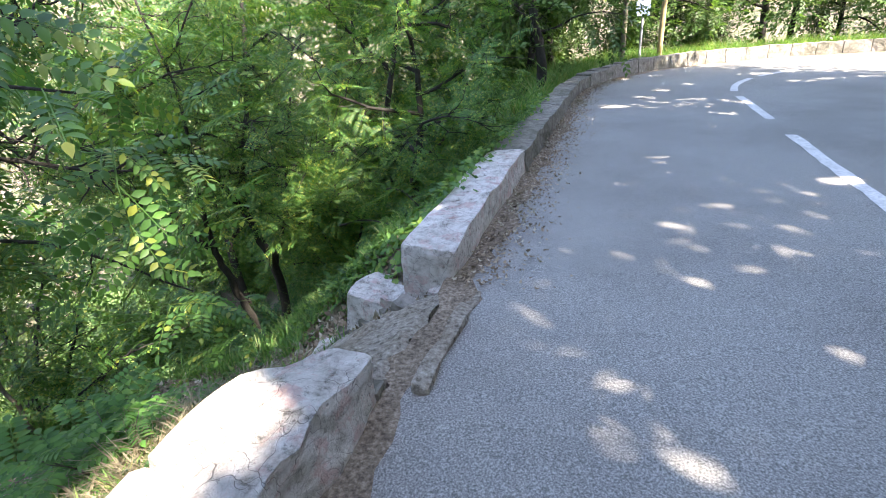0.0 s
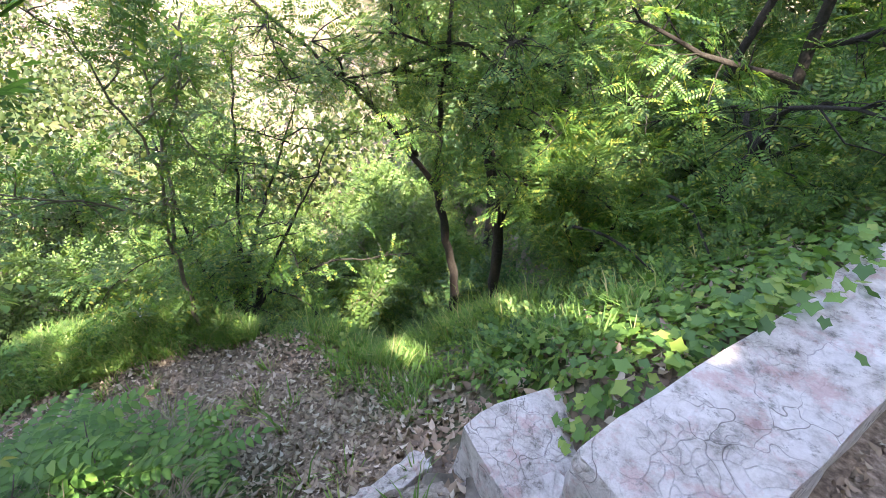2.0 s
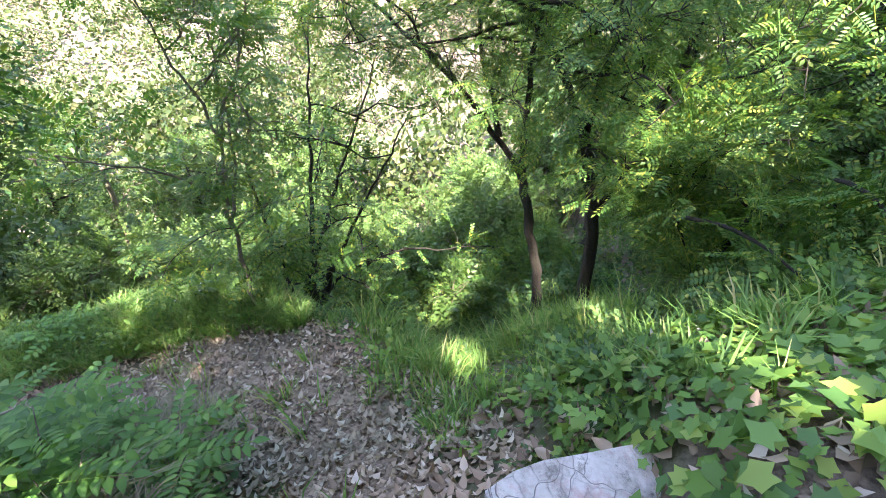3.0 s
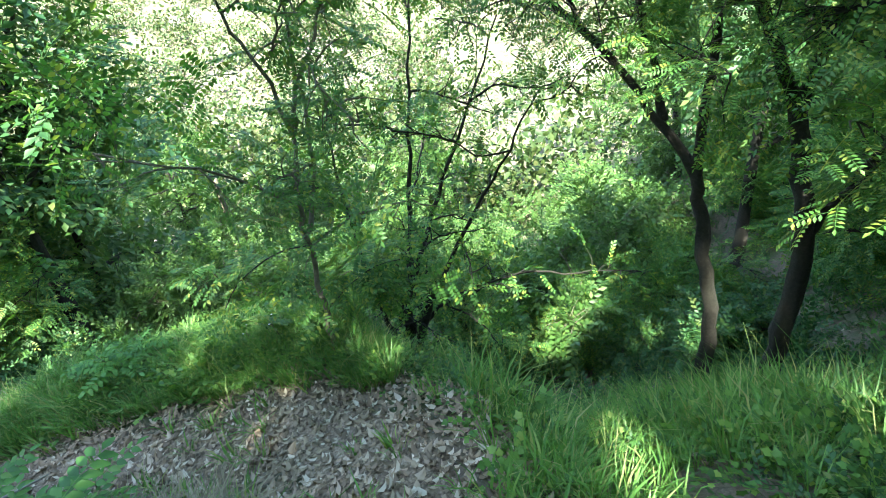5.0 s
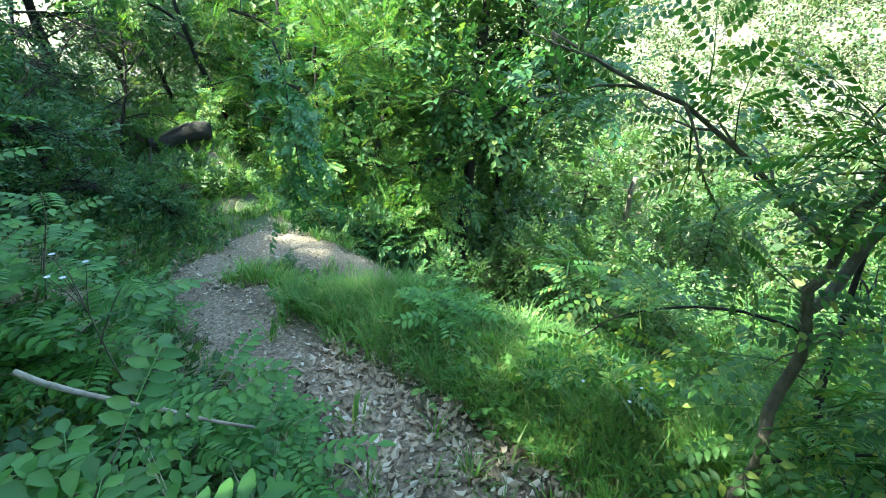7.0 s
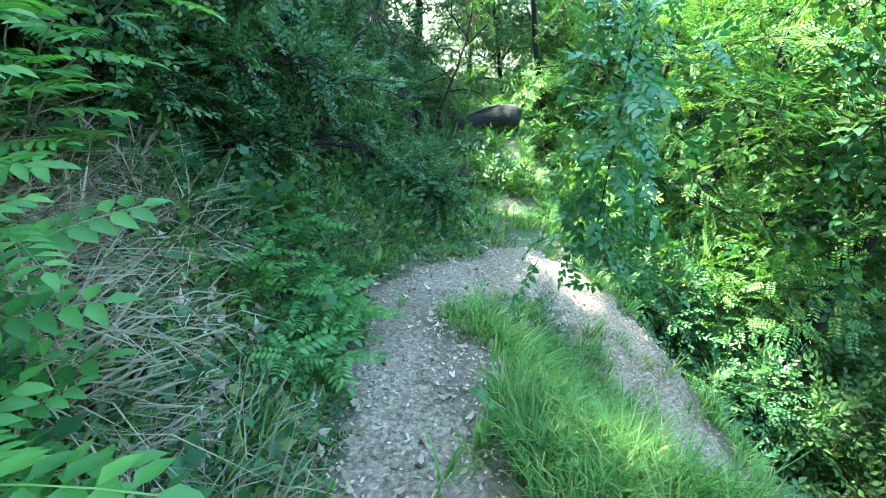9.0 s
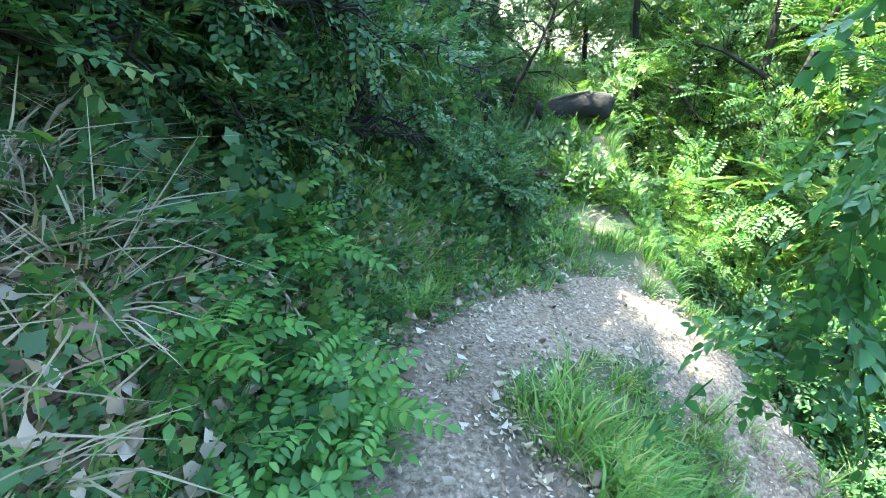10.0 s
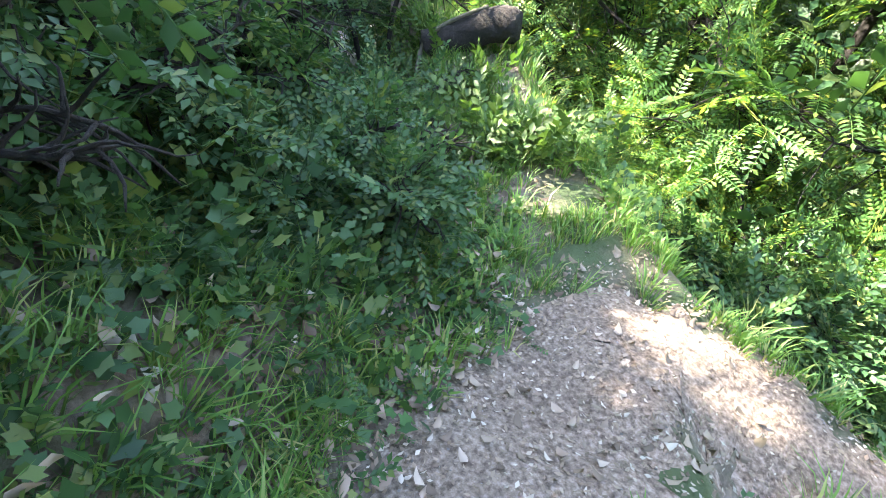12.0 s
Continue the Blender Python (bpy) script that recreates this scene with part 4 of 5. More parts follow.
# ---------------------------------------------------------------- grass
def blades(count, height, spread, seed, lean=0.5):
    r = np.random.default_rng(seed)
    pairs = []
    for _ in range(count):
        a, h = r.uniform(0, 6.28), height * r.uniform(0.5, 1.1)
        o = np.array([math.cos(a), math.sin(a), 0])
        b0 = o * spread * r.uniform(0, 1)
        k = lean * r.uniform(0.3, 1.2) * h
        mid, tip = b0 + o * k * 0.35 + (0, 0, h * 0.6), b0 + o * k + (0, 0, h * r.uniform(0.75, 1.0))
        w = np.array([-o[1], o[0], 0]) * 0.0043 * r.uniform(0.6, 1.4)
        pairs.append((np.array([b0 - w, b0 + w, mid + w * 0.8, mid - w * 0.8, tip]), np.array([(0, 1, 2), (0, 2, 3), (3, 2, 4)])))
    return merge(pairs)


def grass_field(name, label, places, r, tpls, material, scale, lean_n=0.35):
    pick = r.integers(0, len(tpls), len(places))
    n = normals(places)
    pairs = []
    for i, tpl in enumerate(tpls):
        q_ = places[pick == i]
        ups = np.array([0, 0, 1.0]) + n[pick == i] * lean_n + r.normal(size=q_.shape) * 0.12
        ups /= np.linalg.norm(ups, axis=1, keepdims=True)
        pairs.append(many(tpl, frames_of(q_, np.cross(ups, unit(len(q_), r)), ups, r.uniform(*scale, len(q_)))))
    return tagged(new(name, mesh_np(name, *merge(pairs), material)), label, "grass", kind="stuff")


LONG = [blades(16, 0.30, 0.05, 1, 0.7), blades(14, 0.36, 0.06, 2, 0.9), blades(18, 0.24, 0.05, 3, 0.6)]
SHORT = [blades(18, 0.13, 0.06, 4, 0.8), blades(16, 0.17, 0.06, 5, 0.8)]
p, s, d, r = scatter(22000, (-9.5, 4.5), (1.8, 6.6), lambda s, d, g: np.where((g > 0.5) & (d > np.where(s > -1.2, 2.3, 2.9)), np.where(s > -0.9, np.where((s > 0.2) & (d < 2.8), 0.0, 0.3), np.where(s < -4.4, 0.0, 0.75)) * np.exp(-np.maximum(g - 1.4, 0) * 0.8) * (0.35 + 0.65 * patchy(s, d)), 0), 410)
grass_field("grass", "long lush green grass along the path and slope", p, r, LONG, GRASS, (0.45, 0.9))
p, s, d, r = scatter(14000, (-10, 5), (0.8, 6.6), lambda s, d, g: np.where((g > 0.38) & (g < 1.9), 0.7 * patchy(s, d, 1.6, 0.4), 0.12 * patchy(s, d)) * np.where((s < -4.6) & (d < 4.4), 0.15, 1.0), 411)
grass_field("grass", "short green grass in tufts on soil", p, r, SHORT, GRASS, (0.7, 1.3))
p, s, d, r = scatter(6500, (-13, -6.4), (4.2, 6.6), lambda s, d, g: np.where((g < 1.4) & (s < -7.05) & (np.hypot(s + 7.82, d - 4.95) > 0.26) & (np.hypot(s + 7.0, d - 5.05) > 0.32), 0.7 * (0.4 + 0.6 * patchy(s, d, 1.1, 0.5)) * smooth(4.2, 4.6, d), 0.0), 414)
grass_field("grass", "sunlit yellow-green grass on the level beyond the path", p, r, SHORT, GRASS, (0.6, 1.1))
p, s, d, r = scatter(5000, (-5.4, -1.4), (0.8, 3.2), lambda s, d, g: np.where(g > 0.5, 0.45 * patchy(s, d, 0.9, 0.8), 0), 412)
grass_field("dry_grass", "matted straw-coloured dry grass hanging down the bank", p, r, [blades(14, 0.28, 0.06, 6, 1.3), blades(12, 0.32, 0.06, 7, 1.6)], STRAW, (0.5, 1.0), 1.8)
p, s, d, r = scatter(330, (-4.9, -3.7), (1.5, 2.7), lambda s, d, g: 0.85 * patchy(s, d, 1.0, 0.4) + 0.1, 417)
grass_field("dry_grass", "long straw-coloured dry grass hanging from the bank", p, r, [blades(16, 0.36, 0.07, 8, 1.5), blades(14, 0.3, 0.06, 9, 1.7)], STRAW, (0.5, 1.0), 2.2)
p, s, d, r = scatter(1600, (-5.4, -4.0), (2.2, 3.1), lambda s, d, g: np.where(g > 0.35, 0.8, 0.0), 418)
flat_scatter("leaf_litter", "large dry brown leaves caught on the bank", "leaf litter", leaf(0.085, 0.05, -0.7, -0.25), DEAD_LEAF, p, r, (0.5, 1.2), 0.5, 0.05)
p, s, d, r = scatter(5200, (-0.5, 2.4), (2.0, 4.6), lambda s, d, g: np.where(g > 0.7, 0.5 * smooth(2.1, 2.9, d) * (1 - smooth(1.6, 2.4, s)) * (0.15 + 0.85 * patchy(s, d, 1.5, 0.2)), 0.0), 419)
grass_field("grass", "tall lush green grass on the slope beside the path", p, r, LONG, GRASS, (0.6, 1.25))
p, s, d, r = scatter(170, (-6.7, -5.7), (2.9, 3.7), lambda s, d, g: np.where((g > 0.42) & uphill(s, d), 0.8, 0.0), 428)
grass_field("grass", "yellow-green grass tuft hanging over the foot of the bank", p, r, LONG, GRASS, (0.45, 0.8), 1.2)
r = np.random.default_rng(413)
s, d = r.uniform(6, 24, 3800), r.uniform(0.62, 2.8, 3800)
p = at_sd(s, d)
grass_field("verge_grass", "tall pale sunlit grass behind the far parapet", p, r, LONG, GRASS, (1.0, 2.0))

p, s, d, r = scatter(21000, (-4.6, -0.9), (3.5, 5.8), lambda s, d, g: smooth(-4.6, -3.7, s) * np.where((g > 0.42) & (g < 2.0) & (d > np.interp(s, TRAIL[::-1, 0], TRAIL[::-1, 1])), 0.12 + 0.45 * patchy(s, d, 1.2, 0.9), 0), 415)
grass_field("grass", "tall soft green grass on the outer edge of the path", p, r, LONG, GRASS, (0.35, 0.85))

p, s, d, r = scatter(3000, (-5.75, -4.4), (3.8, 5.3), lambda s, d, g: np.where((g > 0.27) & (d > np.interp(s, TRAIL[::-1, 0], TRAIL[::-1, 1])), 0.24 * patchy(s, d, 1.4, 0.6), 0), 416)
grass_field("grass", "short green grass between the two footpaths", p, r, SHORT, GRASS, (0.7, 1.3))

# ---------------------------------------------------------------- ivy and low herbs
p, s, d, r = scatter(30000, (-0.5, 9.0), (0.55, 4.2), lambda s, d, g: np.where(g > 0.75, 0.9 * np.exp(-np.maximum(d - 1.9, 0) * 1.1), 0) * (0.5 + 0.5 * patchy(s, d, 0.8, 0.3)), 420)
flat_scatter("ivy", "green ivy covering the ground behind the parapet", "ivy", lobed_leaf(0.042), LEAF_IVY, p, r, (0.6, 1.3), 0.45, 0.05)
p, s, d, r = scatter(22000, (-9.0, -1.0), (0.7, 3.3), lambda s, d, g: np.where(g > 0.5, 0.75 * patchy(s, d, 0.7, 1.9) + 0.12, 0.0), 421)
flat_scatter("ivy", "dark ivy hanging over the steep bank", "ivy", lobed_leaf(0.042), LEAF_DARK, p, r, (0.6, 1.4), 0.55, 0.09)
p, s, d, r = scatter(14000, (-4.5, 2.2), (1.0, 4.9), lambda s, d, g: np.where((g > 0.42) & (g < 1.9), 0.8 * patchy(s, d, 1.5, 1.1), 0.0), 422)
flat_scatter("ground_cover", "broad green leaves of low herbs beside the path", "herbs", lobed_leaf(0.042), LEAF_IVY, p, r, (0.6, 1.3), 0.4, 0.05)

p, s, d, r = scatter(7000, (-0.1, 4.5), (0.5, 1.9), lambda s, d, g: 0.8 * smooth(-0.1, 0.35, s) * (1 - smooth(1.5, 1.9, d)), 423)
flat_scatter("ivy", "light green broad-leaved ivy behind the parapet", "ivy", lobed_leaf(0.062), LEAF_IVY, p, r, (0.6, 1.3), 0.35, 0.07)
p, s, d, r = scatter(2500, (-0.5, 3.0), (0.5, 1.7), lambda s, d, g: 0.8, 424)
flat_scatter("leaf_litter", "dry brown leaves between the ivy behind the wall", "leaf litter", leaf(0.066, 0.042, -0.7, -0.25), DEAD_LEAF, p, r, (0.6, 1.3), 0.4, 0.03)


r = np.random.default_rng(425)
s, d = r.uniform(0.5, 6.5, 620), WALL_W + 0.1 - np.abs(r.normal(size=620)) * 0.11
pp = xy(s, d)
p = np.c_[pp, road_z(pp[:, 1]) + 0.285]
flat_scatter("ivy", "light green ivy leaves lying over the back of the parapet", "ivy", lobed_leaf(0.058), LEAF_IVY, p, r, (0.6, 1.3), 0.4, 0.03)


def herb_field(name, label, places, r, kind, material, scale):
    places = places[clear_of_sun(places + np.array([0, 0, 0.2]), 0.25)]
    ways = np.c_[r.normal(size=(len(places), 2)) * 0.8, r.uniform(0.4, 1.2, len(places))]
    v, f = foliage(kind, places, ways, r.uniform(*scale, len(places)), r)
    return tagged(new(name, mesh_np(name, v, f, material)), label, "undergrowth", kind="stuff")


p, s, d, r = scatter(22000, (-14, 9), (1.0, 18), lambda s, d, g: np.where(g > 0.62, 0.28 + 0.3 * patchy(s, d, 0.6, 2.5), 0.0), 430)
herb_field("undergrowth", "dense low green undergrowth on the slope", p[d > 5.5], r, "small", LEAF_DARK, (0.6, 1.3))
p, s, d, r = scatter(20000, (-10, 6), (1.0, 5.6), lambda s, d, g: np.where((g > 0.6) & ((d < 3.4) | (s > -0.9) | (s < -5.2)), 0.25 + 0.45 * patchy(s, d, 0.9, 2.5), 0.0), 432)
herb_field("undergrowth", "low small-leaved green plants beside the path", p, r, "small", LEAF_DARK, (0.3, 0.62))


p, s, d, r = scatter(9000, (-4.9, -0.9), (3.5, 5.8), lambda s, d, g: np.where((g > 0.5) & (g < 2.0) & ~uphill(s, d), 0.6 * patchy(s, d, 1.0, 2.2) + 0.12, 0.0), 434)
herb_field("undergrowth", "soft green herbs on the outer edge of the path", p, r, "small", LEAF_IVY, (0.3, 0.65))
p, s, d, r = scatter(2600, (-4.4, -1.9), (3.5, 5.0), lambda s, d, g: np.where((g > 0.38) & (g < 0.75) & ~uphill(s, d), 0.75 * patchy(s, d, 1.7, 0.6), 0.0), 436)
herb_field("undergrowth", "broad-leaved green herbs at the edge of the path", p, r, "lobed", LEAF_IVY, (0.4, 0.75))
p, s, d, r = scatter(1500, (-0.45, 1.5), (1.0, 3.2), lambda s, d, g: np.where(g > 0.5, 0.25 + 0.6 * patchy(s, d, 1.6, 0.3), 0.0), 435)
herb_field("undergrowth", "light green broad-leaved herbs on the slope beside the path", p, r, "lobed", LEAF_IVY, (0.4, 0.75))
p, s, d, r = scatter(5200, (-8.8, -3.4), (1.6, 3.8), lambda s, d, g: np.where((g > 0.45) & uphill(s, d), 0.15 + 0.7 * patchy(s, d, 1.1, 1.4), 0.0), 437)
# dark leaf colour here carries the deep shade of the bank
herb_field("undergrowth", "broad-leaved herbs on the steep bank, shade put into their dark leaves", p, r, "lobed", LEAF_DARK, (0.5, 1.0))
p, s, d, r = scatter(2600, (-12.0, -8.1), (4.0, 6.3), lambda s, d, g: 0.35 + 0.5 * patchy(s, d, 0.9, 0.7), 438)
herb_field("undergrowth", "pale green herbs on the level beyond the turn", p, r, "small", LEAF_WOOD, (0.7, 1.3))
p, s, d, r = scatter(2600, (-8.6, -6.6), (3.6, 6.6), lambda s, d, g: np.where((np.hypot(s + 7.8, d - 4.95) > 0.4) & (np.hypot(s + 6.4, d - 5.0) > 0.95), 0.6, 0.0), 439)
herb_field("undergrowth", "low green herbs around the turn of the path", p, r, "lobed", LEAF_IVY, (0.35, 0.7))
p, s, d, r = scatter(16000, (-8.6, -3.6), (2.2, 4.9), lambda s, d, g: np.where((g > 0.30) & (g < 1.1) & uphill(s, d), 0.75, 0.0), 433)
grass_field("grass", "fine dark green grass hanging over the path's edge", p[::18], r, SHORT, GRASS, (0.6, 1.3))
flat_scatter("ivy", "dark ivy creeping over the foot of the bank", "ivy", lobed_leaf(0.05), LEAF_DARK, p[2::3], r, (0.5, 1.3), 0.6, 0.07)
flat_scatter("leaf_litter", "dry pale brown leaves caught on the bank", "leaf litter", leaf(0.062, 0.036, -0.7, -0.25), DEAD_LEAF, p[3::5], r, (0.5, 1.3), 0.5, 0.06)
herb_field("undergrowth", "small-leaved green plants along the foot of the bank", p[1::3], r, "small", LEAF_DARK, (0.25, 0.5))
p, s, d, r = scatter(5000, (-9, -4.8), (1.0, 3.4), lambda s, d, g: np.where(g > 0.5, 0.7, 0.0), 431)
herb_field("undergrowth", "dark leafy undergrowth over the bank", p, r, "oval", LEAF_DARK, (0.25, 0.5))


# ---------------------------------------------------------------- young robinia plants
def seedling(s, d, height, stems, seed, label="young feather-leaved robinia plant beside the path", scale=1.0):
    r = np.random.default_rng(seed)
    foot = at_sd(np.array(s), np.array(d), -0.02)
    ob = thing("robinia_plant", label, "plant", foot, "robinia plants")
    tpl = compound_leaf(6, 0.30, (0.075, 0.038), True)
    for k in range(stems):
        a = 2.4 * k + r.uniform(-0.3, 0.3)
        ln = bend((0, 0, 0), (math.cos(a) * 0.45, math.sin(a) * 0.45, 1), height * r.uniform(0.6, 1.0), 8, 0.03, 0.08, r)
        st = part_mesh("stem", mesh_np("stem", *tube(ln, np.linspace(0.006, 0.002, 9), 5), BARK_PALE), ob)
        n = 11
        u = np.linspace(0.3, 1, n)
        at_ = np.array([[np.interp(x * 8, range(9), ln[:, c]) for c in range(3)] for x in u])
        b = np.arange(n) * 2.4 + a
        ahead = np.c_[np.cos(b), np.sin(b), r.uniform(0.0, 0.5, n)]
        part_mesh("leaves", mesh_np("leaves", *many(tpl, frames_of(at_, ahead, np.tile([0, 0, 1.0], (n, 1)) + r.normal(size=(n, 3)) * 0.15, r.uniform(0.6, 1.1, n) * scale)), LEAF_YOUNG), st)
    return ob


for k, (s, d, h, n) in enumerate(((-1.75, 1.55, 0.5, 6), (-2.05, 1.3, 0.5, 5), (-1.5, 1.75, 0.35, 4), (-2.55, 2.95, 0.42, 5), (-2.85, 2.75, 0.55, 5), (-3.3, 2.55, 0.6, 6), (-2.2, 2.35, 0.55, 5), (-1.9, 2.05, 0.5, 5),
                                  (-4.95, 3.15, 0.42, 4), (-5.2, 2.95, 0.35, 4), (-5.4, 2.8, 0.4, 4), (-3.1, 4.5, 0.4, 3), (2.6, 1.5, 0.7, 5), (3.8, 1.6, 0.9, 5), (-3.0, 1.9, 0.7, 5), (-4.6, 2.98, 0.42, 4), (-4.85, 2.75, 0.45, 4), (-3.1, 3.2, 0.3, 4), (-3.5, 2.45, 0.8, 6), (-3.95, 2.25, 1.0, 6), (-4.5, 2.1, 1.0, 6), (-3.6, 1.8, 1.1, 6), (-4.2, 1.6, 1.2, 6))):
    seedling(s, d, h, n, 500 + k, scale=0.78 if s < -4.5 else 0.9)

# ---------------------------------------------------------------- shrubs and woods
def variant(name, label, h, spread, nst, kind, mat, bark, seed, step, shoots, lo=0.15, group="", limbs=5, radius=0.03, scale=1.0):
    r = np.random.default_rng(seed)
    stems, lim = [], []
    for k in range(nst):
        a = 2.4 * k + r.uniform(0, 0.6)
        o = np.array([math.cos(a), math.sin(a), 0]) * spread * (0.25 if nst > 1 else 0.08)
        stems.append(([o * 0.2, o * 0.8 + (0, 0, h * 0.4), o * 1.6 + (0, 0, h * 0.75), o * 2.0 + (0.1, 0.05, h)], radius, radius * 0.3))
        lim += ring_limbs(k, limbs, lo, 0.97, spread * 0.75, radius * 0.5, seed + k)
    return build_tree(name, label, stems, lim, kind, mat, bark, seed, step, scale, shoots, group=group)


def spread_out(ob, spots, seed, size=(0.8, 1.25)):
    """The thing at the first spot, copies at the others, each turned and sized a little differently."""
    r = np.random.default_rng(seed)
    for k, (s, d) in enumerate(spots):
        p_ = at_sd(np.array(float(s)), np.array(float(d)), -0.05)
        c_ = float(r.uniform(*size))
        m = pose(p_[0], p_[1], p_[2], float(r.uniform(-5, 5)), float(r.uniform(-5, 5)), float(r.uniform(0, 360))) @ Matrix.Diagonal((c_, c_, c_ * float(r.uniform(0.9, 1.15)), 1))
        if k == 0:
            ob.matrix_world = m
        else:
            c2 = copy_thing(ob, Matrix.Identity(4))
            c2.matrix_world = m


def bank_bush(s, d, h, spread, seed, kind="small", mat=None, label="dense dark green shrub on the bank"):
    r = np.random.default_rng(seed)
    foot = at_sd(np.array(s), np.array(d), -0.05)
    stems, lim = [], []
    for k in range(3):
        a = 2.1 * k + r.uniform(0, 0.6)
        o = np.array([math.cos(a), math.sin(a), 0]) * spread * 0.25
        stems.append(([foot + o * 0.2, foot + o * 0.8 + (0, 0, h * 0.4), foot + o * 1.6 + (0, 0, h * 0.75), foot + o * 2.0 + (0.1, 0.05, h)], 0.022, 0.007))
        lim += ring_limbs(k, 5, 0.12, 0.97, spread * 0.75, 0.012, seed + k)
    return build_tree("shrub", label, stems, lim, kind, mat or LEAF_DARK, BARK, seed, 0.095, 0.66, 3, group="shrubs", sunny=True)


for k, (s, d, h, w) in enumerate(((-6.5, 2.7, 0.75, 0.75), (-7.2, 2.8, 0.8, 0.8), (-7.9, 3.1, 0.8, 0.8), (-6.2, 2.1, 0.9, 0.8), (-7.0, 1.9, 1.1, 0.9), (-5.6, 1.7, 0.9, 0.8), (-8.8, 2.7, 1.2, 1.0), (-7.9, 1.5, 1.3, 1.0),
                                  (-6.2, 1.2, 1.2, 1.0), (-9.8, 3.1, 1.2, 1.0), (-9.2, 1.9, 1.3, 1.0), (-11.0, 2.9, 1.3, 1.1), (-5.0, 0.9, 1.1, 0.9), (-3.8, 0.8, 1.0, 0.9), (-10.5, 1.4, 1.3, 1.1), (-12.2, 2.4, 1.4, 1.1),
                                  (-13.2, 3.6, 1.4, 1.1), (-8.4, 0.8, 1.3, 1.0), (-7.4, 3.75, 0.4, 0.5), (-8.2, 4.0, 0.5, 0.55), (-9.2, 4.2, 0.6, 0.6), (-5.35, 2.0, 0.8, 0.7), (-5.95, 2.35, 0.7, 0.7))):
    bank_bush(s, d, h, w, 900 + 7 * k, "small", LEAF_DARK)

bush_a = variant("shrub", "dense dark green leafy shrub on the slope", 1.3, 1.0, 3, "small", LEAF_DARK, BARK, 600, 0.12, 3, group="shrubs", limbs=5)
bush_b = variant("shrub", "loose green shrub with feather leaves on the slope", 1.6, 1.2, 3, "feather", LEAF_ROBINIA, BARK, 610, 0.3, 2, group="shrubs", limbs=4)
bush_c = variant("shrub", "light green sunlit shrub on the slope", 1.5, 1.2, 3, "wood", LEAF_WOOD, BARK_PALE, 620, 0.14, 3, group="shrubs", limbs=5)
spread_out(bush_a, [(4.6, 2.6), (5.6, 3.6), (-14.5, 5.0), (7.4, 2.2)], 1)
spread_out(bush_b, [(-9.4, 6.9), (5.4, 5.2), (4.6, 3.8), (6.2, 6.8), (-11, 7.4), (7.6, 4.2), (-13, 7.4), (2.9, 3.0), (-8.0, 7.6)], 2)
spread_out(bush_c, [(-9.4, 9.2), (-10.8, 9.8), (4.0, 12.5), (7.6, 7.4), (-12.4, 10), (-7.8, 12), (-14.5, 8.4), (9.5, 4.4), (11.5, 4.0), (13.5, 4.6), (16, 4.2), (18.5, 5)], 3, (0.8, 1.1))

bush_d = variant("shrub", "low dark shrub on the bank beside the path", 0.8, 0.75, 3, "small", LEAF_DARK, BARK, 630, 0.12, 3, group="shrubs", limbs=5, radius=0.02)
spread_out(bush_d, [(3.0, 5.0), (3.9, 6.4), (2.9, 7.0), (-7.4, 6.6), (-8.6, 6.3), (-6.6, 7.6)], 7, (0.75, 1.1))
spread_out(copy_thing(bush_c, Matrix.Identity(4)), [(-5.6, 9.2), (-3.4, 9.6), (-1.2, 10.4), (1.2, 10.8), (-4.6, 11.6), (-2.2, 12.2), (0.4, 12.0), (2.8, 12.2), (-6.4, 14.5), (-3.6, 15.2), (-0.8, 15.4), (2.2, 15), (5.2, 14.6), (-8.8, 17), (-5.2, 18.6), (-1.6, 18.6), (2.0, 18.4), (5.8, 19), (-10, 14), (-11.5, 18), (-2.5, 22), (2, 22)], 8, (0.8, 1.15))
spread_out(copy_thing(bush_b, Matrix.Identity(4)), [(-7.4, 10.8), (5.0, 10.8), (4.9, 8.6), (-9.0, 12.8)], 9, (0.75, 1.0))

tree_a = variant("woodland_tree", "slender woodland tree with a light leafy crown", 6.0, 2.6, 1, "wood", LEAF_WOOD, BARK, 640, 0.3, 3, 0.25, "woodland trees", 13, 0.10, 1.5)
tree_b = variant("woodland_tree", "dark-trunked woodland tree on the slope", 7.5, 3.0, 1, "wood", LEAF_DARK, BARK, 650, 0.34, 3, 0.3, "woodland trees", 13, 0.13, 1.6)
tree_c = variant("woodland_tree", "two-stemmed robinia tree on the slope", 5.0, 2.4, 2, "feather", LEAF_ROBINIA, BARK, 660, 0.55, 2, 0.25, "woodland trees", 6, 0.08, 1.3)
spread_out(tree_a, [(-8.2, 11.5), (-12.0, 12), (8.2, 10.6), (-15, 12), (11.5, 2.8), (13.0, 3.4), (16.6, 3.0), (19.5, 3.2), (23, 3.0), (-4.6, 19), (8.6, 17), (-9, 18), (12, 8), (15, 8.5), (18.5, 8), (22, 7), (26, 5), (0, 24), (-14, 20)], 4)
spread_out(tree_b, [(-13.5, 9.8), (6.6, 9.6), (8.6, 6.0), (-16.5, 9.0), (-16.5, 4.5), (11.8, 5.2), (14.6, 5.8), (17.6, 5.6), (20.8, 5.8), (24.5, 5.4), (-19, 6.5), (9.6, 13), (-15.5, 15), (-16.5, 1.5), (28, 4), (-15, 2.0), (-7.6, 9.6)], 5)
spread_out(tree_c, [(-9.2, 8.2), (-10.9, 7.8), (-8.2, 9.8), (6.4, 4.4), (-11.6, 7.6), (9.2, 5.8), (-14.6, 7.0)], 6)

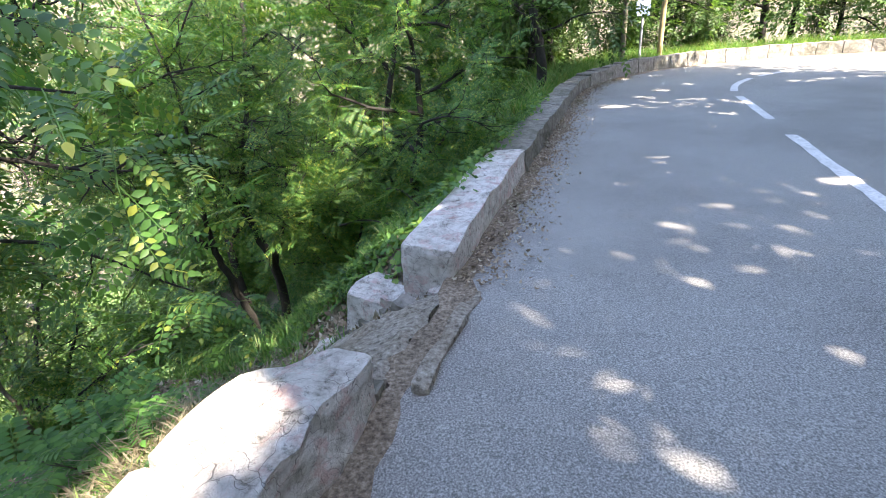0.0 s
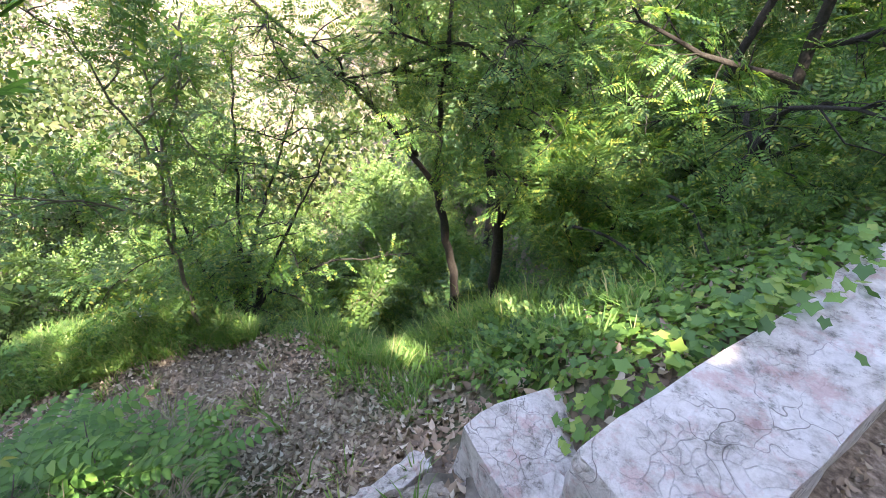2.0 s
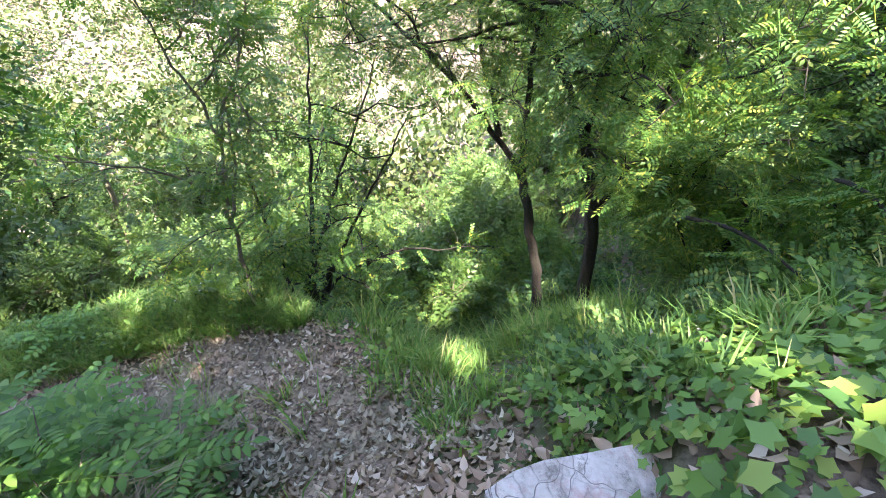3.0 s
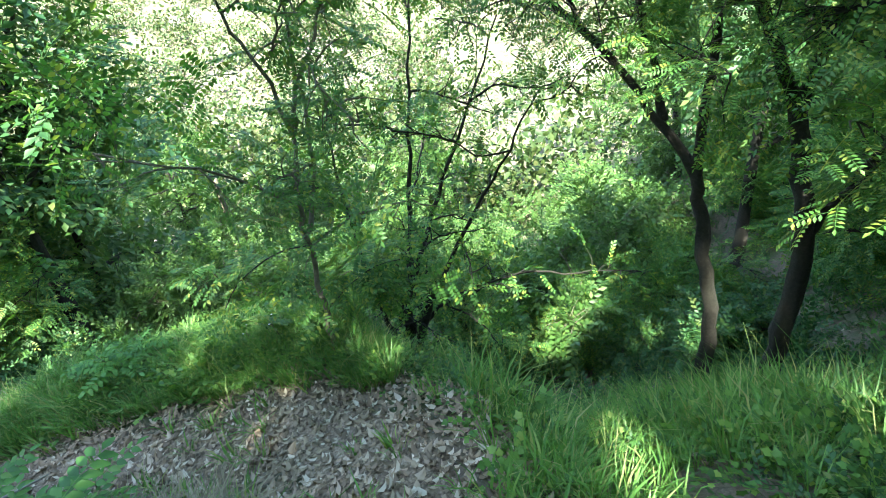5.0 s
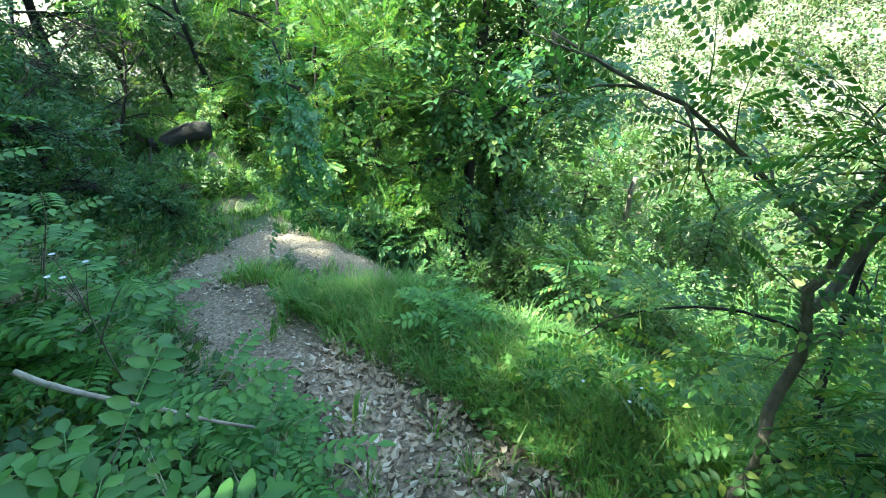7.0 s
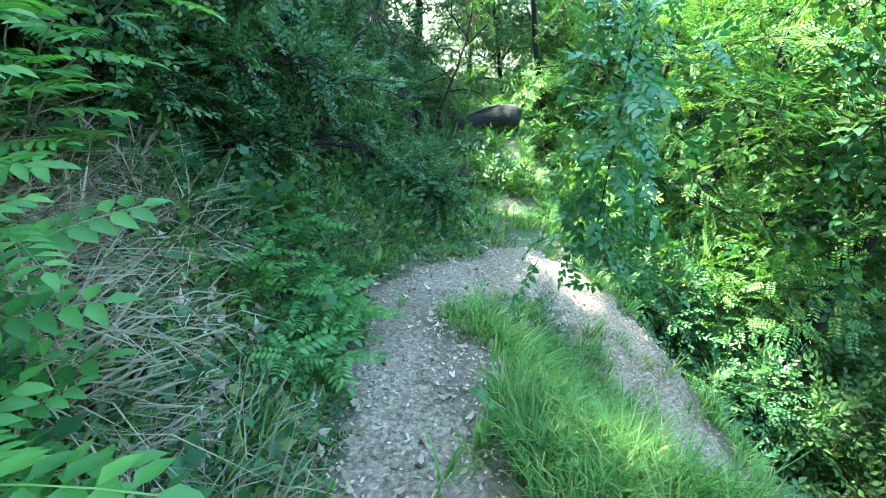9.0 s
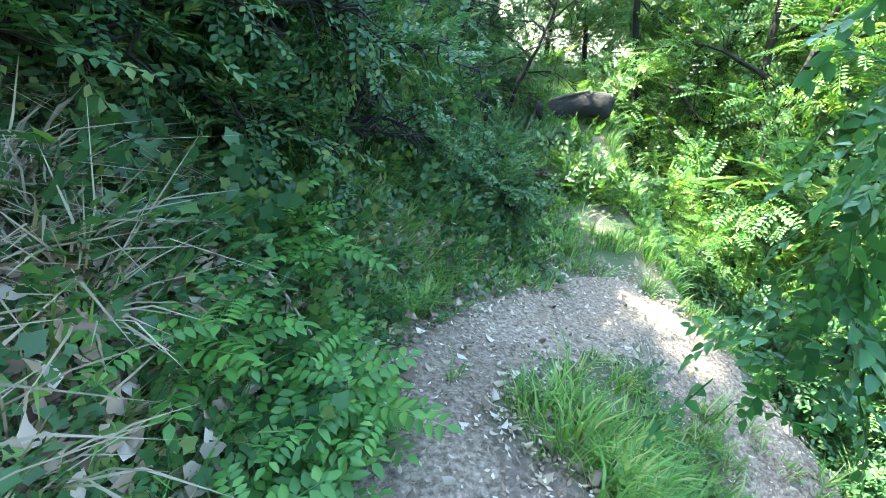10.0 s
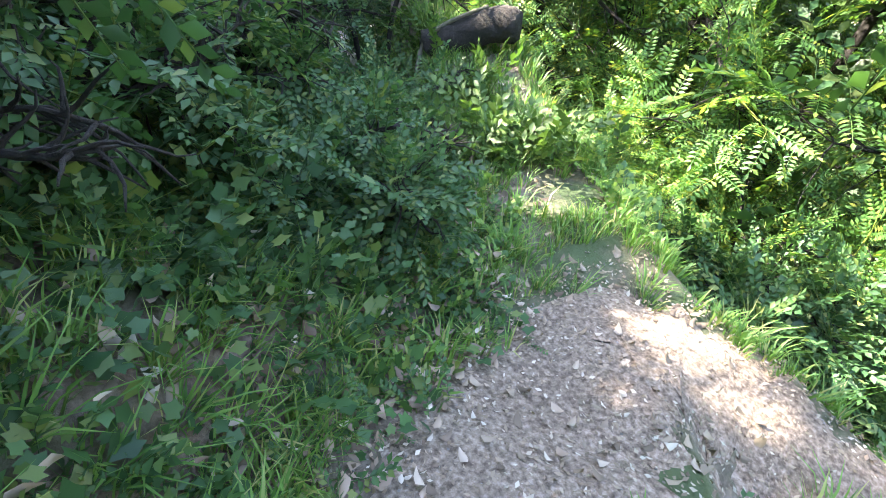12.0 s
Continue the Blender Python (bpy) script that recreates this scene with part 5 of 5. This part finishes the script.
spread_out(copy_thing(bush_c, Matrix.Identity(4)), [(7.4, 16), (8.2, 12.4), (8.6, 17.5), (6.6, 14), (9.6, 15.2), (7.0, 18.5), (10.2, 18.4), (9.4, 10.6), (5.8, 12.0), (1.6, 9.0), (3.2, 9.6), (10.8, 12.6), (11.8, 15.6)], 12, (0.9, 1.4))
spread_out(copy_thing(bush_b, Matrix.Identity(4)), [(2.2, 8.4), (0.6, 8.6), (3.4, 8.0), (8.6, 9.2), (-1.0, 8.6), (7.4, 10.2), (4.2, 10.2)], 13, (0.8, 1.15))

# small robinias on the bank, whose crowns hang over it
def bank_tree(s, d, h, spread, seed):
    r = np.random.default_rng(seed)
    foot = at_sd(np.array(s), np.array(d), -0.08)
    stems, lim = [], []
    for k in range(2):
        a = 2.6 * k + r.uniform(0, 0.8)
        o = np.array([math.cos(a), math.sin(a), 0]) * spread * 0.22
        stems.append(([foot + o * 0.2, foot + o * 0.8 + (0, 0, h * 0.4), foot + o * 1.6 + (0, 0, h * 0.75), foot + o * 2.0 + (0.1, 0.05, h)], 0.038, 0.012))
        lim += ring_limbs(k, 8, 0.35, 0.97, spread * 0.8, 0.018, seed + k)
    # darker leaf than other robinias: the bank's shade is put into the colour
    return build_tree("bank_tree", "leaning young robinia on the bank, shade put into its dark leaves", stems, lim, "feather", LEAF_DARK, BARK, seed, 0.22, 1.0, 2, group="bank trees", sunny=True)


for k, (s, d, h, w) in enumerate(((-6.6, 0.7, 2.5, 1.4), (-4.4, 0.7, 2.3, 1.3), (-8.6, 1.6, 2.7, 1.5), (-10.4, 2.9, 2.8, 1.5), (-11.6, 4.3, 2.8, 1.6))):
    bank_tree(s, d, h, w, 670 + 9 * k)

# a robinia on the bank leaning out over the top of the footpath
L0 = at_sd(np.array(-3.0), np.array(1.0), -0.1)
build_tree("leaning_robinia", "thin robinia leaning from the bank over the footpath", [
    ([L0, L0 + (-0.2, 0.6, 1.1), (-2.2, 2.2, 1.25), (-2.6, 3.2, 1.75)], 0.04, 0.012),
    ([L0 + (-0.03, 0.1, 0.2), L0 + (-0.6, 0.4, 1.5), (-3.0, 2.0, 1.6), (-3.6, 3.0, 2.1)], 0.034, 0.01)],
    ring_limbs(0, 5, 0.55, 0.97, 1.0, 0.014, 41) + ring_limbs(1, 5, 0.55, 0.97, 1.1, 0.014, 42), "feather", LEAF_ROBINIA, BARK, 216, 0.3, 1.0, 2, sunny=True)

# far side of the valley: scattered bushes and trees in the sun
r = np.random.default_rng(700)
n = 2800
s, d = r.uniform(-120, 110, n), 24 + 110 * r.uniform(size=n) ** 1.3
band = (d > 30) & (d < 80) & (np.abs(s - 0.3 * d) < 9)
keep = ~band | (r.uniform(size=n) < 0.3)
c = at_sd(s[keep], d[keep])
m_ = len(c)
size_ = r.uniform(1.4, 3.6, m_)
per = 135
base = np.repeat(c, per, 0) + unit(m_ * per, r) * (r.uniform(0.3, 1, m_ * per) ** 0.5 * np.repeat(size_, per))[:, None] * (1, 1, 0.8) + np.c_[np.zeros((m_ * per, 2)), np.repeat(size_ * 0.6, per)]
mm = frames_of(base, unit(len(base), r), unit(len(base), r) + (0, 0, 0.6), np.repeat(size_, per) * r.uniform(0.1, 0.23, len(base)))
tagged(new("far_woods", mesh_np("far_woods", *many(leaf_small(1.0, 0.7), mm), LEAF_FAR)), "sunlit scrub and trees across the valley", "woods", kind="stuff")


# ---------------------------------------------------------------- pole, sign, log, twigs
def post(name, label, category, s, d, height, rad, mat):
    p_ = at_sd(np.array(float(s)), np.array(float(d)), -0.15)
    ob = thing(name, label, category, p_)
    ln = np.array([(0, 0, 0), (0, 0, height * 0.5), (0, 0, height)])
    part_mesh("post", mesh_np("post", *tube(ln, (rad, rad * 0.97, rad * 0.94), 12), mat), ob)
    return ob


post("utility_pole", "yellowed round timber pole behind the parapet", "pole", 15.0, 1.0, 6.5, 0.085, POLE)
post("utility_pole", "mossy timber pole among the trees", "pole", 13.9, 1.4, 6.0, 0.08, BARK_PALE)
sign = post("road_sign", "blue plate on a grey steel post behind the parapet", "sign", 14.35, 1.15, 2.6, 0.04, METAL)
bm = bmesh.new()
bmesh.ops.create_cube(bm, size=1.0)
bmesh.ops.scale(bm, vec=(0.42, 0.03, 0.55), verts=bm.verts)
bmesh.ops.bevel(bm, geom=bm.edges[:], offset=0.01, segments=2, affect="EDGES")
me = bpy.data.meshes.new("plate")
bm.to_mesh(me)
bm.free()
me.materials.append(SIGN_BLUE)
plate = part_mesh("plate", me, sign, "plain blue enamel plate")
plate.matrix_local = pose(-0.03, -0.06, 1.95, 0, 0, -12)

LOG_AT = np.array((-7.72, -4.82, gz(-7.72, -4.82) - 0.14))
log = thing("fallen_log", "thick dark rotten log with a pale vine over it", "log", LOG_AT)
ln = line_through([(0.42, -0.30, 0.16), (0.15, -0.10, 0.30), (-0.12, 0.10, 0.40), (-0.36, 0.26, 0.44)], 5, np.random.default_rng(3), 0.01)
part_mesh("trunk", mesh_np("trunk", *tube(ln, np.r_[0.05, np.linspace(0.15, 0.165, len(ln) - 3), 0.15, 0.09], 16, 0.05, 9), BARK), log)
ln = line_through([(0.52, -0.26, -0.05), (0.44, -0.22, 0.26), (0.22, -0.04, 0.46), (-0.05, 0.12, 0.58)], 5)
part_mesh("vine", mesh_np("vine", *tube(ln, np.linspace(0.024, 0.016, len(ln)), 7, 0.1, 4), BARK_PALE), log, "pale bent vine stem")


def hanging_branch(name, label, start, way, length, seed, kind, mat, n_side=9, scale=1.0, thick=0.016):
    r = np.random.default_rng(seed)
    ob = thing(name, label, "branch", start)
    ln = bend((0, 0, 0), way, length, 12, 0.06, 0.08, r)
    part_mesh("bough", mesh_np("bough", *tube(ln, np.linspace(thick, 0.003, 13), 6), BARK), ob)
    places, ways = [], []
    for j in range(2, 13):
        for _ in range(n_side):
            places.append(ln[j] + r.normal(size=3) * 0.11)
            ways.append(np.array([0, 0, -0.45]) + r.normal(size=3) * 0.6 + np.array(way) * 0.3)
    places, ways = np.array(places), np.array(ways)
    part_mesh("leaves", mesh_np("leaves", *foliage(kind, places, ways, r.uniform(0.6, 1.0, len(places)) * scale, r), mat), ob)["kind"] = "stuff"
    return ob


hanging_branch("leafy_branch", "drooping branch with glossy oval leaves over the path", (-5.55, -0.25, -0.3), (0.16, 0.42, -0.75), 1.3, 801, "oval", LEAF_OVAL, 14, 0.62, 0.009)
hanging_branch("robinia_branch", "arching robinia branch with feather leaves beside the road", (-2.1, 1.2, 1.15), (1.0, 0.12, 0.45), 1.5, 803, "feather_fine", LEAF_ROBINIA, 2, 0.8)
hanging_branch("robinia_branch", "arching robinia branch with feather leaves below the wall", (-2.3, 1.7, 0.6), (1.0, 0.0, 0.45), 1.5, 804, "feather_fine", LEAF_ROBINIA, 3, 0.9)

hanging_branch("robinia_branch", "low robinia branch with feather leaves beside the path", (-4.13, 3.25, -1.0), (-0.35, -0.75, 0.05), 0.95, 805, "feather_fine", LEAF_ROBINIA, 2, 0.85, 0.006)
hanging_branch("robinia_branch", "low robinia branch with feather leaves beside the path", (-4.05, 3.3, -1.45), (-0.2, 0.6, 0.3), 0.6, 806, "feather_fine", LEAF_ROBINIA, 3, 0.9, 0.006)

T0 = at_sd(np.array(8.9), np.array(0.95), -0.1)
build_tree("roadside_trunk_tree", "dark straight-trunked tree just behind the parapet", [([T0, T0 + (-0.05, 0, 1.2), T0 + (-0.25, 0.1, 2.6), T0 + (-0.3, 0.2, 5.5)], 0.13, 0.07)],
           ring_limbs(0, 8, 0.5, 0.97, 2.0, 0.03, 31), "wood", LEAF_WOOD, BARK, 215, 0.3, 1.4, 2)


def flower_stalk(s, d, height, heads, seed, mat, label):
    r = np.random.default_rng(seed)
    foot = at_sd(np.array(s), np.array(d), -0.02)
    ob = thing("wildflower", label, "flower", foot, "wildflowers")
    ln = bend((0, 0, 0), (0.15 * r.normal(), 0.15 * r.normal(), 1), height, 6, 0.0, 0.05, r)
    part_mesh("stem", mesh_np("stem", *tube(ln, np.linspace(0.0035, 0.0018, 7), 5), BARK_PALE), ob)
    for k in range(heads):
        a = 2.4 * k
        tip = ln[-1] + np.array([math.cos(a) * 0.05, math.sin(a) * 0.05, 0.02 * (k % 3)])
        sub = np.array([ln[-2], (ln[-2] + tip) / 2 + (0, 0, 0.01), tip])
        part_mesh("stalk", mesh_np("stalk", *tube(sub, (0.0016, 0.0014, 0.0012), 4), BARK_PALE), ob)
        pet = many(leaf_small(0.011, 0.007), frames_of(np.tile(tip, (7, 1)), np.c_[np.cos(np.arange(7) * 0.9), np.sin(np.arange(7) * 0.9), np.full(7, 0.35)], np.tile([0, 0, 1.0], (7, 1)), np.ones(7)))
        part_mesh("flower_head", mesh_np("flower_head", *pet, mat), ob)


flower_stalk(-2.95, 2.72, 0.95, 4, 1, PETAL, "withered pale seed heads on a tall thin stalk")
flower_stalk(-1.7, 4.25, 0.35, 2, 2, PETAL, "pale blue flowers in the grass beside the path")
flower_stalk(-1.95, 4.45, 0.3, 2, 3, PETAL, "pale blue flowers in the grass beside the path")


def stick(s, d, lift, way, length, rad, seed, mat, label):
    r = np.random.default_rng(seed)
    ob = new("fallen_stick")
    ob.location = at_sd(np.array(s), np.array(d), lift)
    tagged(ob, label, "stick")
    ln = bend((0, 0, 0), way, length, 8, 0.0, 0.08, r)
    part_mesh("stick", mesh_np("stick", *tube(ln, np.linspace(rad, rad * 0.4, 9), 6, 0.08, seed), mat), ob)


stick(-2.9, 2.45, 0.34, (-0.35, 0.9, -0.35), 0.7, 0.011, 1, STRAW_WOOD, "pale bleached dead stick on the bank")
stick(0.9, -0.32, 0.02, (0.8, -0.3, 0.0), 0.3, 0.005, 2, BARK, "thin dark twig on the asphalt edge")
stick(2.4, -0.4, 0.02, (0.9, 0.2, 0.0), 0.28, 0.005, 3, BARK, "thin dark twig on the asphalt edge")
stick(-5.3, 2.6, 0.06, (-0.5, 0.6, -0.6), 0.6, 0.009, 4, STRAW_WOOD, "pale dead stem hanging over the bank")
stick(-5.6, 2.9, 0.06, (-0.3, 0.8, -0.6), 0.5, 0.008, 5, STRAW_WOOD, "pale dead stem hanging over the bank")
stick(-9.5, 3.2, 2.0, (0.9, 0.5, 0.15), 1.8, 0.03, 6, STRAW_WOOD, "pale bare dead branch caught in the shrubs")

for k, (s, d, z, w) in enumerate(((2.3, 1.9, 0.9, (0.5, -0.55, 0.25)), (3.4, 2.0, 1.0, (0.45, -0.7, 0.3)), (4.6, 1.9, 1.1, (0.6, -0.5, 0.2)), (1.7, 2.3, 0.9, (0.6, -0.3, 0.3)))):
    st = at_sd(np.array(s), np.array(d), z)
    hanging_branch("robinia_branch", "arching robinia branch with feather leaves behind the parapet", tuple(float(v) for v in st), w, 1.3, 820 + k, "feather_fine", LEAF_ROBINIA, 3, 0.95)
